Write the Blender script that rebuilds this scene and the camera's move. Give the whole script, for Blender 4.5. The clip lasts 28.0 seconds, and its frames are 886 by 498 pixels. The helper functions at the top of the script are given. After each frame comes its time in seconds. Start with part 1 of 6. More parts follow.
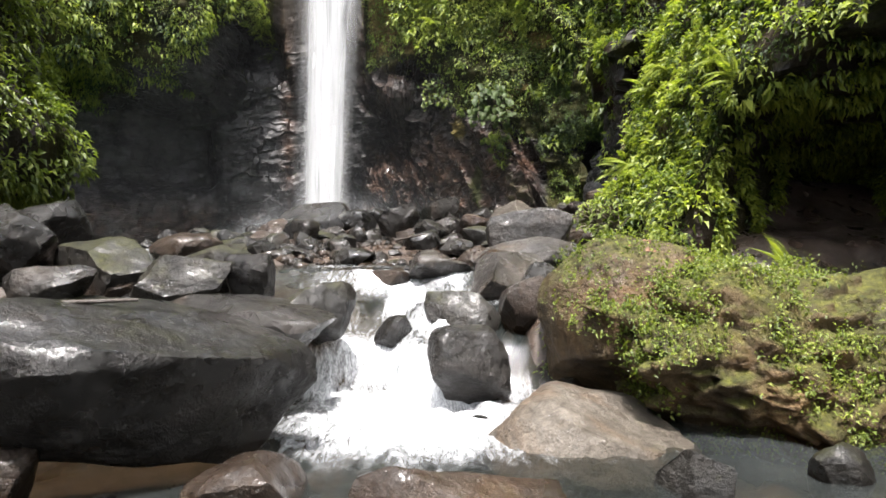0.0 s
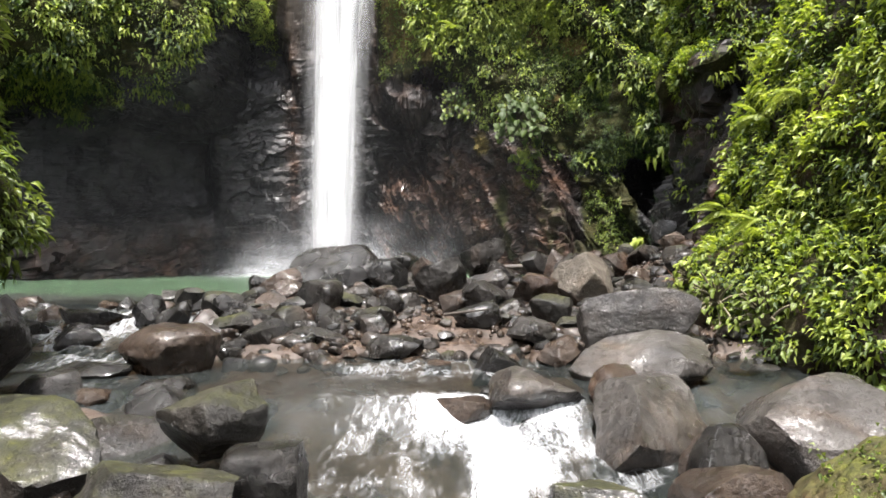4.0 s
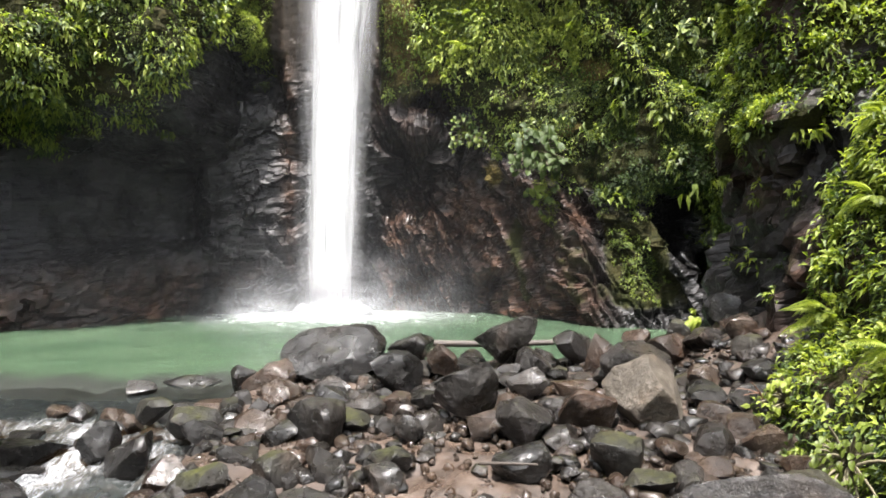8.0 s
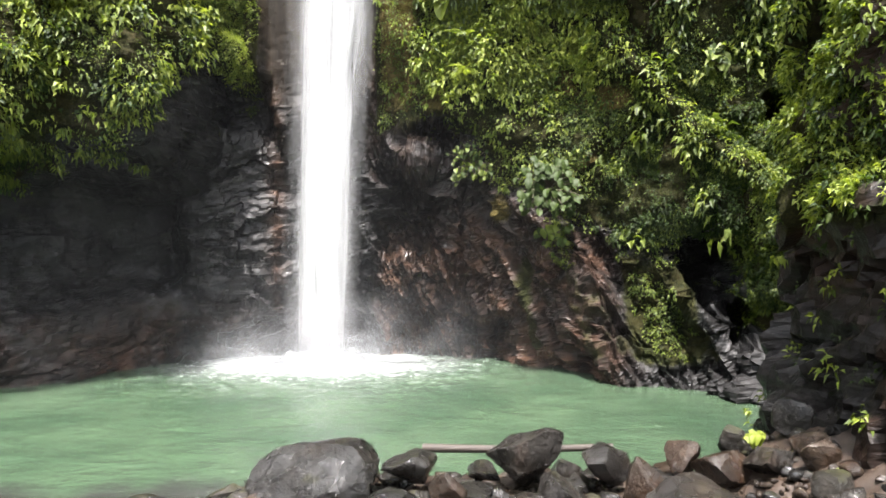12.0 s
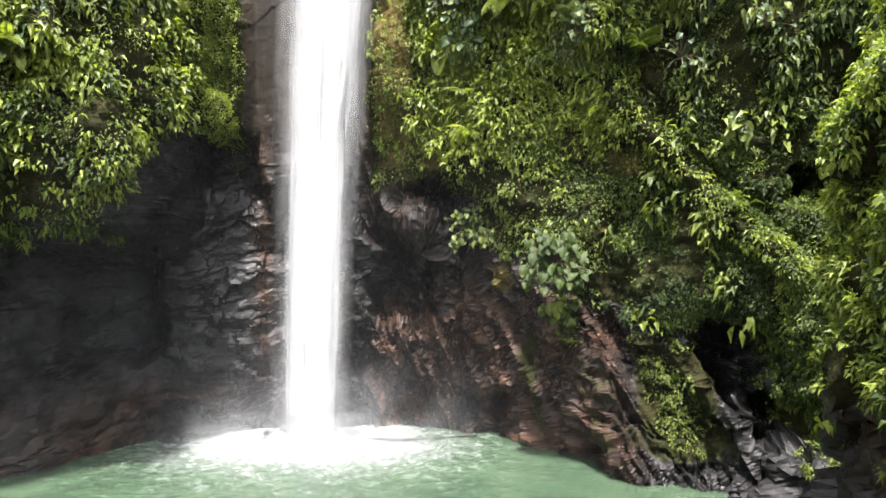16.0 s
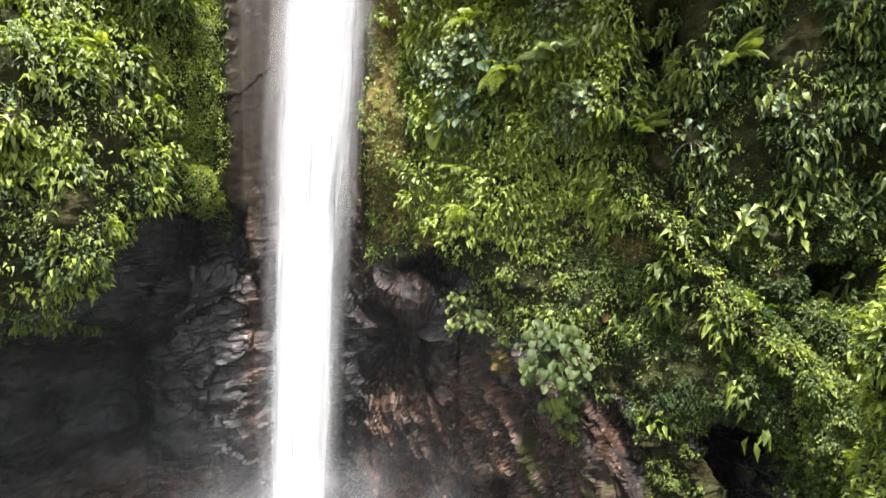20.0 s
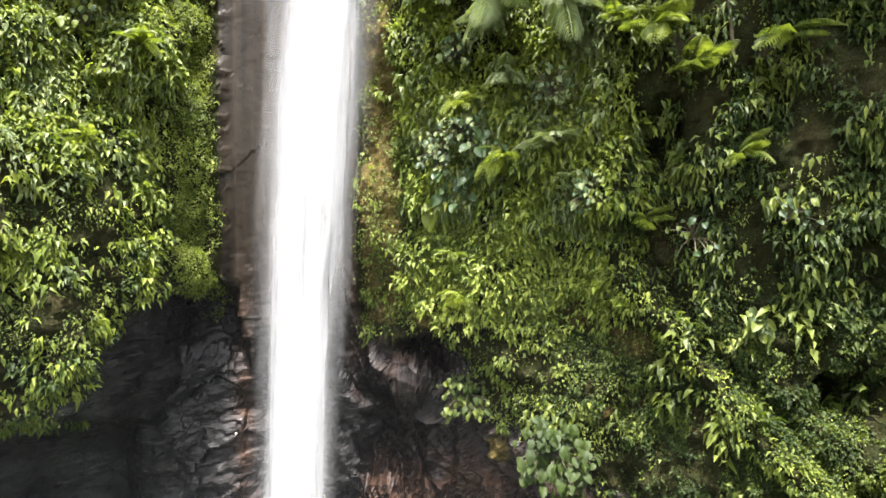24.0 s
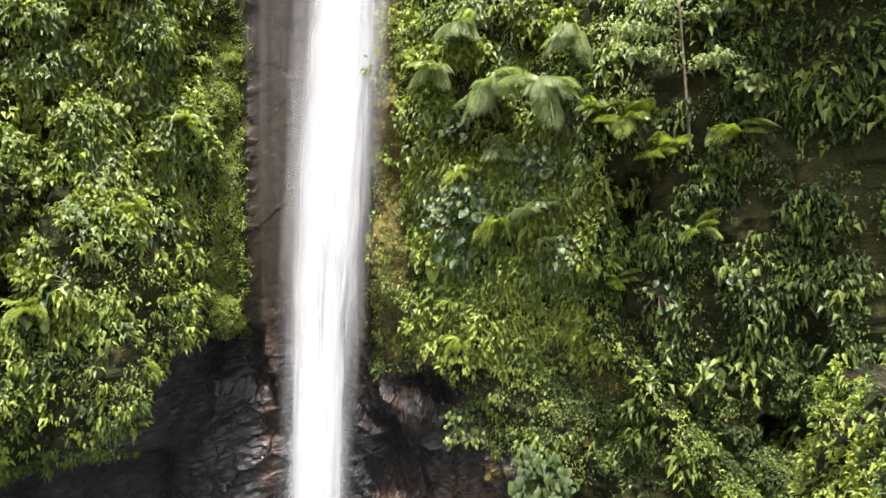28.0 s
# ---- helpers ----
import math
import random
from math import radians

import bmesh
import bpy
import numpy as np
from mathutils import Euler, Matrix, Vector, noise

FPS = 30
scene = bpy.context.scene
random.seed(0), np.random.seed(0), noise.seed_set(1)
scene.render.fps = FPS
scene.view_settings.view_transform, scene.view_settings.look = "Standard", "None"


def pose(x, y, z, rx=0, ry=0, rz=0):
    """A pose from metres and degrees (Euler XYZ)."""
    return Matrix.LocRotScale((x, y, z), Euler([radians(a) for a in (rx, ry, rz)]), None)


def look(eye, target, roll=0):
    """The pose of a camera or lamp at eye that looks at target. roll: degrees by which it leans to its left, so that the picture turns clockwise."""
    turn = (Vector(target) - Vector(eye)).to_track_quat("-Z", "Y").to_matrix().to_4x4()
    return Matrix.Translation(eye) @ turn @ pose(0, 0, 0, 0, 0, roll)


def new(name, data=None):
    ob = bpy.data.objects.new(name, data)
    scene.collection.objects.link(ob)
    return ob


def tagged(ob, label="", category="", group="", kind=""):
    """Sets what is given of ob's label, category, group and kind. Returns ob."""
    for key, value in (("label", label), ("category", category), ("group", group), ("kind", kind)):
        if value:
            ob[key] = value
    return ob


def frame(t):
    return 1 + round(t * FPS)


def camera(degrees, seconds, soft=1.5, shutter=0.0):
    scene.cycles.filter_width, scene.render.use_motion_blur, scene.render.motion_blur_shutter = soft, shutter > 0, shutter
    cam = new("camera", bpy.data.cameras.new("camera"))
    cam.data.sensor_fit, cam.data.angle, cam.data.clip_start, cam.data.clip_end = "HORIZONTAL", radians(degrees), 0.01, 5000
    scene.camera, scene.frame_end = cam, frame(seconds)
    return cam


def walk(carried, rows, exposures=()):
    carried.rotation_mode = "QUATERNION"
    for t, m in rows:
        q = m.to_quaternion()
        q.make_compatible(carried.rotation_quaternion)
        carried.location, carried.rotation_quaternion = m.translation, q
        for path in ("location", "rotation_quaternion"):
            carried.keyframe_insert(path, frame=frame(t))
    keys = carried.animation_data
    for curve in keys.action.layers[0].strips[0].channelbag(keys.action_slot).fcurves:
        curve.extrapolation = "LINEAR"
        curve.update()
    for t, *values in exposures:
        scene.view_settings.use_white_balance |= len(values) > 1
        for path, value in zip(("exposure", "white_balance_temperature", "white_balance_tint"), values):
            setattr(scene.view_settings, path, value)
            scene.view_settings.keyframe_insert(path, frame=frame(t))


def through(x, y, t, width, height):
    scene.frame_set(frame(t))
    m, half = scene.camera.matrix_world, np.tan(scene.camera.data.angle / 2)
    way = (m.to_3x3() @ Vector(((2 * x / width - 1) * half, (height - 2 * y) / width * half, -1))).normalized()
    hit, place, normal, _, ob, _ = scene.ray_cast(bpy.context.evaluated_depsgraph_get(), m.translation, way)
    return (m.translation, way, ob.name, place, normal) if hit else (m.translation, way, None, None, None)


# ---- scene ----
cam = camera(70.0, 28.0, soft=1.6)
PATH = [  # seconds, x, y, z, yaw, pitch, roll
    (0, 0, 0, -0.06, 0, 0, 0),
    (0.5, -0.033, 0.33, 0.073, -0.021, -0.015, 0.004),
    (1, -0.087, 0.675, 0.211, -0.035, -0.029, 0.005),
    (1.5, -0.176, 1.031, 0.34, -0.035, -0.048, 0.015),
    (2, -0.308, 1.395, 0.464, -0.035, -0.072, 0.025),
    (2.5, -0.478, 1.755, 0.597, -0.027, -0.071, 0.035),
    (3, -0.655, 2.111, 0.752, -0.026, -0.046, 0.045),
    (3.5, -0.805, 2.438, 0.917, -0.047, -0.017, 0.049),
    (5.5, -1.18, 3.511, 1.429, -0.183, 0.199, 0.029),
    (6, -1.218, 3.777, 1.579, -0.203, 0.224, 0.023),
    (6.5, -1.253, 4.035, 1.778, -0.202, 0.233, 0.021),
    (7, -1.284, 4.319, 2.01, -0.215, 0.244, 0.016),
    (7.5, -1.31, 4.596, 2.249, -0.241, 0.261, 0.008),
    (8, -1.335, 4.886, 2.471, -0.266, 0.278, -0.001),
    (8.5, -1.368, 5.18, 2.686, -0.299, 0.288, -0.005),
    (9, -1.388, 5.466, 2.896, -0.334, 0.287, -0.008),
    (9.5, -1.408, 5.742, 3.121, -0.358, 0.286, -0.005),
    (10, -1.427, 6.018, 3.286, -0.374, 0.292, -0.003),
    (10.5, -1.436, 6.28, 3.336, -0.394, 0.29, -0),
    (11, -1.44, 6.523, 3.397, -0.387, 0.292, 0.005),
    (11.5, -1.431, 6.757, 3.665, -0.367, 0.315, 0.005),
    (12, -1.418, 6.986, 3.932, -0.347, 0.338, 0.002),
    (12.5, -1.39, 7.179, 4.053, -0.285, 0.343, 0.002),
    (14.5, -1.259, 7.903, 5.198, -0.021, 0.571, -0.007),
    (15, -1.224, 8.097, 5.511, 0.048, 0.628, -0.009),
    (15.5, -1.18, 8.288, 5.821, 0.116, 0.678, -0.015),
    (16, -1.134, 8.454, 6.124, 0.205, 0.72, -0.02),
    (16.5, -1.081, 8.625, 6.436, 0.286, 0.764, -0.021),
    (17, -1.03, 8.793, 6.75, 0.377, 0.806, -0.018),
    (17.5, -0.978, 8.942, 7.067, 0.461, 0.847, -0.014),
    (18, -0.932, 9.078, 7.382, 0.547, 0.888, -0.01),
    (18.5, -0.893, 9.194, 7.676, 0.63, 0.921, -0.004),
    (19, -0.859, 9.295, 7.977, 0.713, 0.954, 0.002),
    (19.5, -0.821, 9.392, 8.288, 0.774, 0.98, 0.007),
    (20, -0.782, 9.48, 8.61, 0.82, 1.003, 0.01),
    (20.5, -0.754, 9.545, 8.926, 0.862, 1.017, 0.012),
    (21, -0.733, 9.614, 9.24, 0.901, 1.028, 0.017),
    (21.5, -0.714, 9.681, 9.547, 0.949, 1.035, 0.026),
    (23.5, -0.598, 9.933, 10.81, 1.113, 1.061, 0.073),
    (24, -0.574, 9.957, 11.129, 1.161, 1.066, 0.085),
    (24.5, -0.539, 9.954, 11.458, 1.2, 1.075, 0.097),
    (25, -0.519, 9.894, 11.785, 1.232, 1.078, 0.106),
    (25.5, -0.518, 9.745, 12.107, 1.272, 1.079, 0.114),
    (26, -0.514, 9.482, 12.425, 1.29, 1.088, 0.122),
    (26.5, -0.506, 9.081, 12.669, 1.303, 1.107, 0.126),
    (27, -0.493, 8.541, 12.697, 1.31, 1.087, 0.128),
    (27.5, -0.493, 7.885, 12.668, 1.33, 1.066, 0.13),
    (28, -0.496, 7.168, 12.755, 1.345, 1.082, 0.132),
]
walk(cam, [(t, pose(x, y, z, 90 + pitch, roll, yaw)) for t, x, y, z, yaw, pitch, roll in PATH],
     exposures=((0, 1.98), (4, 2.12), (10, 2.25), (14, 2.26), (17, 2.24), (21, 2.38), (24, 2.3), (27, 2.12), (28, 2.1)))

# ---- light ----
world = bpy.data.worlds.new("sky")
scene.world = world
world.use_nodes = True
wn = world.node_tree
bg = wn.nodes["Background"]
sky = wn.nodes.new("ShaderNodeTexSky")
sky.sky_type = "NISHITA"
sky.sun_disc = False
sky.sun_elevation = radians(72)
sky.sun_rotation = radians(184)
sky.dust_density = 4.0
haze = wn.nodes.new("ShaderNodeHueSaturation")
haze.inputs["Saturation"].default_value = 0.35
wn.links.new(sky.outputs[0], haze.inputs["Color"])
wn.links.new(haze.outputs[0], bg.inputs["Color"])
bg.inputs["Strength"].default_value = 0.15
sun = new("sun", bpy.data.lights.new("sun", "SUN"))
sun.data.energy = 4.3
sun.data.angle = radians(4)
sun.data.color = (1.0, 0.95, 0.93)
sun.matrix_world = look((-0.6, 1.0, 30), (0, 10, 0))
scene.view_settings.exposure = 2.0


# ---- numeric helpers ----
def lattice(ix, iy, iz, seed):
    h = (ix.astype(np.int64) * 374761393 + iy.astype(np.int64) * 668265263 + iz.astype(np.int64) * 1274126177 + seed * 974711) & 0xFFFFFFFF
    h = ((h ^ (h >> 13)) * 1103515245) & 0xFFFFFFFF
    h = ((h ^ (h >> 16)) * 668265263) & 0xFFFFFFFF
    return ((h ^ (h >> 15)) & 0xFFFF) / 32767.5 - 1.0


def vnoise(p, seed=0):
    """Smooth noise from -1 to 1 at the points p."""
    p = np.asarray(p, float)
    i = np.floor(p)
    f = p - i
    f = f * f * f * (f * (f * 6 - 15) + 10)
    i = i.astype(np.int64)
    x, y, z = i[..., 0], i[..., 1], i[..., 2]
    out = 0.0
    for dx in (0, 1):
        wx = f[..., 0] if dx else 1 - f[..., 0]
        for dy in (0, 1):
            wy = f[..., 1] if dy else 1 - f[..., 1]
            for dz in (0, 1):
                wz = f[..., 2] if dz else 1 - f[..., 2]
                out = out + wx * wy * wz * lattice(x + dx, y + dy, z + dz, seed)
    return out


def fbm(p, octaves=4, seed=0, gain=0.5):
    p = np.asarray(p, float)
    out, amp = 0.0, 1.0
    for k in range(octaves):
        out = out + amp * vnoise(p * 2 ** k + 7.3 * k, seed + k)
        amp *= gain
    return out


def ridged(p, octaves=4, seed=0):
    out, amp = 0.0, 1.0
    for k in range(octaves):
        out = out + amp * (1 - 2 * np.abs(vnoise(p * 2 ** k + 3.1 * k, seed + k)))
        amp *= 0.5
    return out


def blocks(u, v, seed, tilt=0.5):
    """Broken rock: each cell is a flat, tilted facet that stands out by its own amount."""
    u, v = np.asarray(u, float), np.asarray(v, float)
    iu, iv = np.floor(u), np.floor(v)
    best, out = np.full(u.shape, 9.0), np.zeros(u.shape)
    zero = np.zeros(u.shape)
    for a in (-1, 0, 1):
        for b in (-1, 0, 1):
            cu, cv = iu + a, iv + b
            du = u - cu - 0.5 - 0.42 * lattice(cu, cv, zero, seed)
            dv = v - cv - 0.5 - 0.42 * lattice(cu, cv, zero, seed + 1)
            d = du * du + dv * dv
            facet = 0.5 * lattice(cu, cv, zero, seed + 2) + tilt * (du * lattice(cu, cv, zero, seed + 3) + dv * lattice(cu, cv, zero, seed + 4))
            out = np.where(d < best, facet, out)
            best = np.minimum(best, d)
    return out


def smooth(a, b, v):
    t = np.clip((np.asarray(v, float) - a) / (b - a), 0, 1)
    return t * t * (3 - 2 * t)


def unit(v):
    return v / np.maximum(np.linalg.norm(v, axis=-1, keepdims=True), 1e-9)


def mesh_from(name, verts, faces, material=None, flat=False):
    """A mesh from arrays; faces all have the same number of corners."""
    me = bpy.data.meshes.new(name)
    verts = np.ascontiguousarray(verts, np.float32)
    faces = np.ascontiguousarray(faces, np.int32)
    me.vertices.add(len(verts))
    me.vertices.foreach_set("co", verts.ravel())
    n, k = faces.shape
    me.loops.add(n * k)
    me.loops.foreach_set("vertex_index", faces.ravel())
    me.polygons.add(n)
    me.polygons.foreach_set("loop_start", np.arange(0, n * k, k, dtype=np.int32))
    me.polygons.foreach_set("use_smooth", np.full(n, not flat))
    me.update(calc_edges=True)
    if material:
        me.materials.append(material)
    return me


def attribute(me, name, values):
    a = me.attributes.new(name, "FLOAT", "POINT")
    a.data.foreach_set("value", np.ascontiguousarray(values, np.float32).ravel())


def grid_faces(nu, nv):
    i = np.arange(nu * nv).reshape(nu, nv)
    return np.stack([i[:-1, :-1], i[1:, :-1], i[1:, 1:], i[:-1, 1:]], -1).reshape(-1, 4)


def grid_normals(p):
    return unit(np.cross(np.gradient(p, axis=0), np.gradient(p, axis=1)))


def part(name, me, parent=None, label="", at=None):
    ob = new(name, me)
    if parent:
        ob.parent = parent
    if at is not None:
        ob.matrix_basis = at
    if label:
        ob["label"] = label
    return ob


# ---- materials ----
class Nodes:
    """A node material, written in few words."""

    def __init__(self, name):
        self.m = bpy.data.materials.new(name)
        self.m.use_nodes = True
        self.t = self.m.node_tree
        self.t.nodes.clear()
        self.out = self.t.nodes.new("ShaderNodeOutputMaterial")

    def node(self, kind, **values):
        n = self.t.nodes.new(kind)
        for k, v in values.items():
            if k == "operation":
                n.operation = v
            elif k == "attribute_name":
                n.attribute_name = v
            else:
                self.put(n.inputs[int(k[1:]) if k[0] == "i" and k[1:].isdigit() else k.replace("_", " ")], v)
        return n

    def put(self, socket, v):
        if isinstance(v, bpy.types.NodeSocket):
            self.t.links.new(v, socket)
        else:
            socket.default_value = v

    def noise(self, scale, detail=4.0, rough=0.55, vector=None, stretch=None, distortion=0.0):
        if vector is None:
            vector = self.node("ShaderNodeNewGeometry").outputs["Position"]
        if stretch:
            vector = self.node("ShaderNodeVectorMath", operation="MULTIPLY", i0=vector, i1=stretch).outputs[0]
        n = self.node("ShaderNodeTexNoise", Vector=vector, Scale=scale, Detail=detail, Roughness=rough, Distortion=distortion)
        return n.outputs["Fac"]

    def ramp(self, fac, *stops):
        n = self.t.nodes.new("ShaderNodeValToRGB")
        self.t.links.new(fac, n.inputs[0])
        el = n.color_ramp.elements
        while len(el) < len(stops):
            el.new(0.5)
        for e, (at, c) in zip(el, stops):
            e.position = at
            e.color = (*c, 1) if isinstance(c, tuple) else (c, c, c, 1)
        return n.outputs[0]

    def mix(self, fac, a, b, blend="MIX"):
        n = self.t.nodes.new("ShaderNodeMix")
        n.data_type, n.blend_type = "RGBA", blend
        self.put(n.inputs[0], fac)
        for sock, v in ((n.inputs[6], a), (n.inputs[7], b)):
            self.put(sock, (*v, 1) if isinstance(v, tuple) else v)
        return n.outputs[2]

    def math(self, op, a, b=0.0, clamp=False):
        n = self.node("ShaderNodeMath", operation=op, i0=a, i1=b)
        n.use_clamp = clamp
        return n.outputs[0]

    def attr(self, name):
        return self.node("ShaderNodeAttribute", attribute_name=name).outputs["Fac"]

    def bump(self, height, strength, distance=0.05, normal=None):
        n = self.node("ShaderNodeBump", Height=height, Strength=strength, Distance=distance)
        if normal is not None:
            self.t.links.new(normal, n.inputs["Normal"])
        return n.outputs[0]

    def surface(self, color, rough, normal=None, **more):
        b = self.node("ShaderNodeBsdfPrincipled")
        self.put(b.inputs["Base Color"], (*color, 1) if isinstance(color, tuple) else color)
        self.put(b.inputs["Roughness"], rough)
        if normal is not None:
            self.t.links.new(normal, b.inputs["Normal"])
        for k, v in more.items():
            self.put(b.inputs[k.replace("_", " ")], v)
        return b.outputs[0]

    def done(self, shader):
        self.t.links.new(shader, self.out.inputs[0])
        return self.m


MOSS_DARK, MOSS_MID, MOSS_LIGHT = (0.012, 0.014, 0.004), (0.055, 0.058, 0.01), (0.15, 0.15, 0.022)


def up_facing(k):
    g = k.node("ShaderNodeNewGeometry")
    s = k.t.nodes.new("ShaderNodeSeparateXYZ")
    k.t.links.new(g.outputs["Normal"], s.inputs[0])
    return s.outputs[2]


def rock_material(name, dark, mid, light, moss=0.0, wet=0.5, patches=0.3, tone=1.0):
    k = Nodes(name)
    info = k.node("ShaderNodeObjectInfo").outputs["Random"]
    shift = k.node("ShaderNodeVectorMath", operation="ADD", i0=k.node("ShaderNodeNewGeometry").outputs["Position"]).outputs[0]
    k.t.links.new(info, shift.node.inputs[1])
    big = k.noise(1.6, 5, 0.6, shift)
    fine = k.noise(17, 6, 0.7, shift)
    grain = k.noise(90, 3, 0.7, shift)
    color = k.ramp(big, (0.3, dark), (0.52, mid), (0.72, light))
    stain = k.ramp(k.noise(1.1, 5, 0.65, shift, None, 0.7), (0.5, 0.0), (0.68, 0.55))
    color = k.mix(stain, color, k.mix(1.0, color, (1.45, 1.02, 0.68), "MULTIPLY"))
    color = k.mix(k.ramp(fine, (0.35, 0.0), (0.7, 0.75)), color, k.mix(1.0, color, (0.45, 0.42, 0.4), "MULTIPLY"))
    pits = k.node("ShaderNodeTexVoronoi", Vector=shift, Scale=9.0)
    cracks = k.noise(2.4, 8, 0.75, shift, None, 1.5)
    seam = k.ramp(cracks, (0.47, 0.0), (0.5, 1.0), (0.53, 0.0))
    color = k.mix(k.math("MULTIPLY", seam, 0.6), color, k.mix(1.0, color, (0.3, 0.28, 0.27), "MULTIPLY"))
    color = k.mix(k.ramp(grain, (0.5, 0.0), (0.72, 0.5)), color, k.mix(1.0, color, (2.0, 1.95, 1.85), "MULTIPLY"))
    lichen = k.ramp(k.noise(4.5, 6, 0.7, shift), (0.62 - 0.1 * patches, 0.0), (0.75, patches))
    color = k.mix(lichen, color, tuple(min(1, c * 1.7) for c in light))
    if moss:
        m = k.math("ADD", k.math("MULTIPLY", up_facing(k), 0.33), k.math("MULTIPLY", k.noise(2.6, 7, 0.7, shift), 0.78))
        m = k.ramp(m, (0.74 - 0.33 * moss, 0.0), (1.0 - 0.33 * moss, 0.9))
        green = k.ramp(k.noise(11, 7, 0.75), *((at, tuple(c * tone for c in moss_color)) for at, moss_color in ((0.36, MOSS_DARK), (0.55, MOSS_MID), (0.76, MOSS_LIGHT))))
        color = k.mix(m, color, green)
    rough = k.ramp(k.noise(3.3, 4, 0.6, shift), (0.35, 0.4 - 0.28 * wet), (0.68, 0.68 - 0.34 * wet))
    if moss:
        rough = k.mix(m, rough, (0.95, 0.95, 0.95))
    normal = k.bump(fine, 0.6, 0.04, k.bump(k.noise(5, 6, 0.65, shift), 0.85, 0.1))
    normal = k.bump(seam, -0.35, 0.02, k.bump(pits.outputs["Distance"], 0.1, 0.03, normal))
    normal = k.bump(grain, 0.45, 0.012, normal)
    film = k.ramp(k.noise(1.9, 4, 0.6, shift), (0.44, 0.06 * wet), (0.58, wet))
    if moss:
        film = k.mix(m, film, (0.0, 0.0, 0.0))
    lumps = k.bump(k.noise(22, 4, 0.6, shift), 0.1, 0.03, k.bump(k.noise(6, 5, 0.65, shift), 0.28, 0.09))
    return k.done(k.surface(color, rough, normal, Coat_Weight=film, Coat_Roughness=0.12, Coat_IOR=1.38, Coat_Normal=lumps, Specular_IOR_Level=0.25))


ROCK = {
    "gray": rock_material("wet gray rock", (0.008, 0.0073, 0.0066), (0.0175, 0.0158, 0.014), (0.042, 0.0388, 0.0355), 0.06, 0.75, 0.3, 0.5),
    "dark": rock_material("wet black rock", (0.0035, 0.0032, 0.003), (0.008, 0.0074, 0.0066), (0.018, 0.0166, 0.0146), 0.14, 0.75, 0.15, 0.4),
    "brown": rock_material("brown rock", (0.01, 0.0066, 0.0044), (0.027, 0.0182, 0.0122), (0.058, 0.042, 0.03), 0.04, 0.7, 0.3, 0.5),
    "tan": rock_material("dry tan rock", (0.03571, 0.03035, 0.02322), (0.07857, 0.06786, 0.05357), (0.1214, 0.1071, 0.08928), 0.02, 0.15, 0.6),
    "mossy": rock_material("mossy rock", (0.006, 0.0055, 0.0048), (0.014, 0.0128, 0.0105), (0.034, 0.03, 0.025), 0.46, 0.6, 0.25, 0.6),
    # Slab is lighter than gray: the sheen on its tops is in the colour.
    "slab": rock_material("smooth gray slab rock", (0.02, 0.018, 0.0158), (0.045, 0.041, 0.037), (0.088, 0.082, 0.077), 0.1, 0.7, 0.4, 0.5),
    "soil": rock_material("rock with soil and thin moss", (0.022, 0.017, 0.009), (0.07, 0.047, 0.022), (0.12, 0.088, 0.045), 0.72, 0.1, 0.05),
    "green": rock_material("moss covered rock", (0.022, 0.017, 0.009), (0.075, 0.05, 0.022), (0.14, 0.10, 0.05), 1.15, 0.1, 0.05),
}


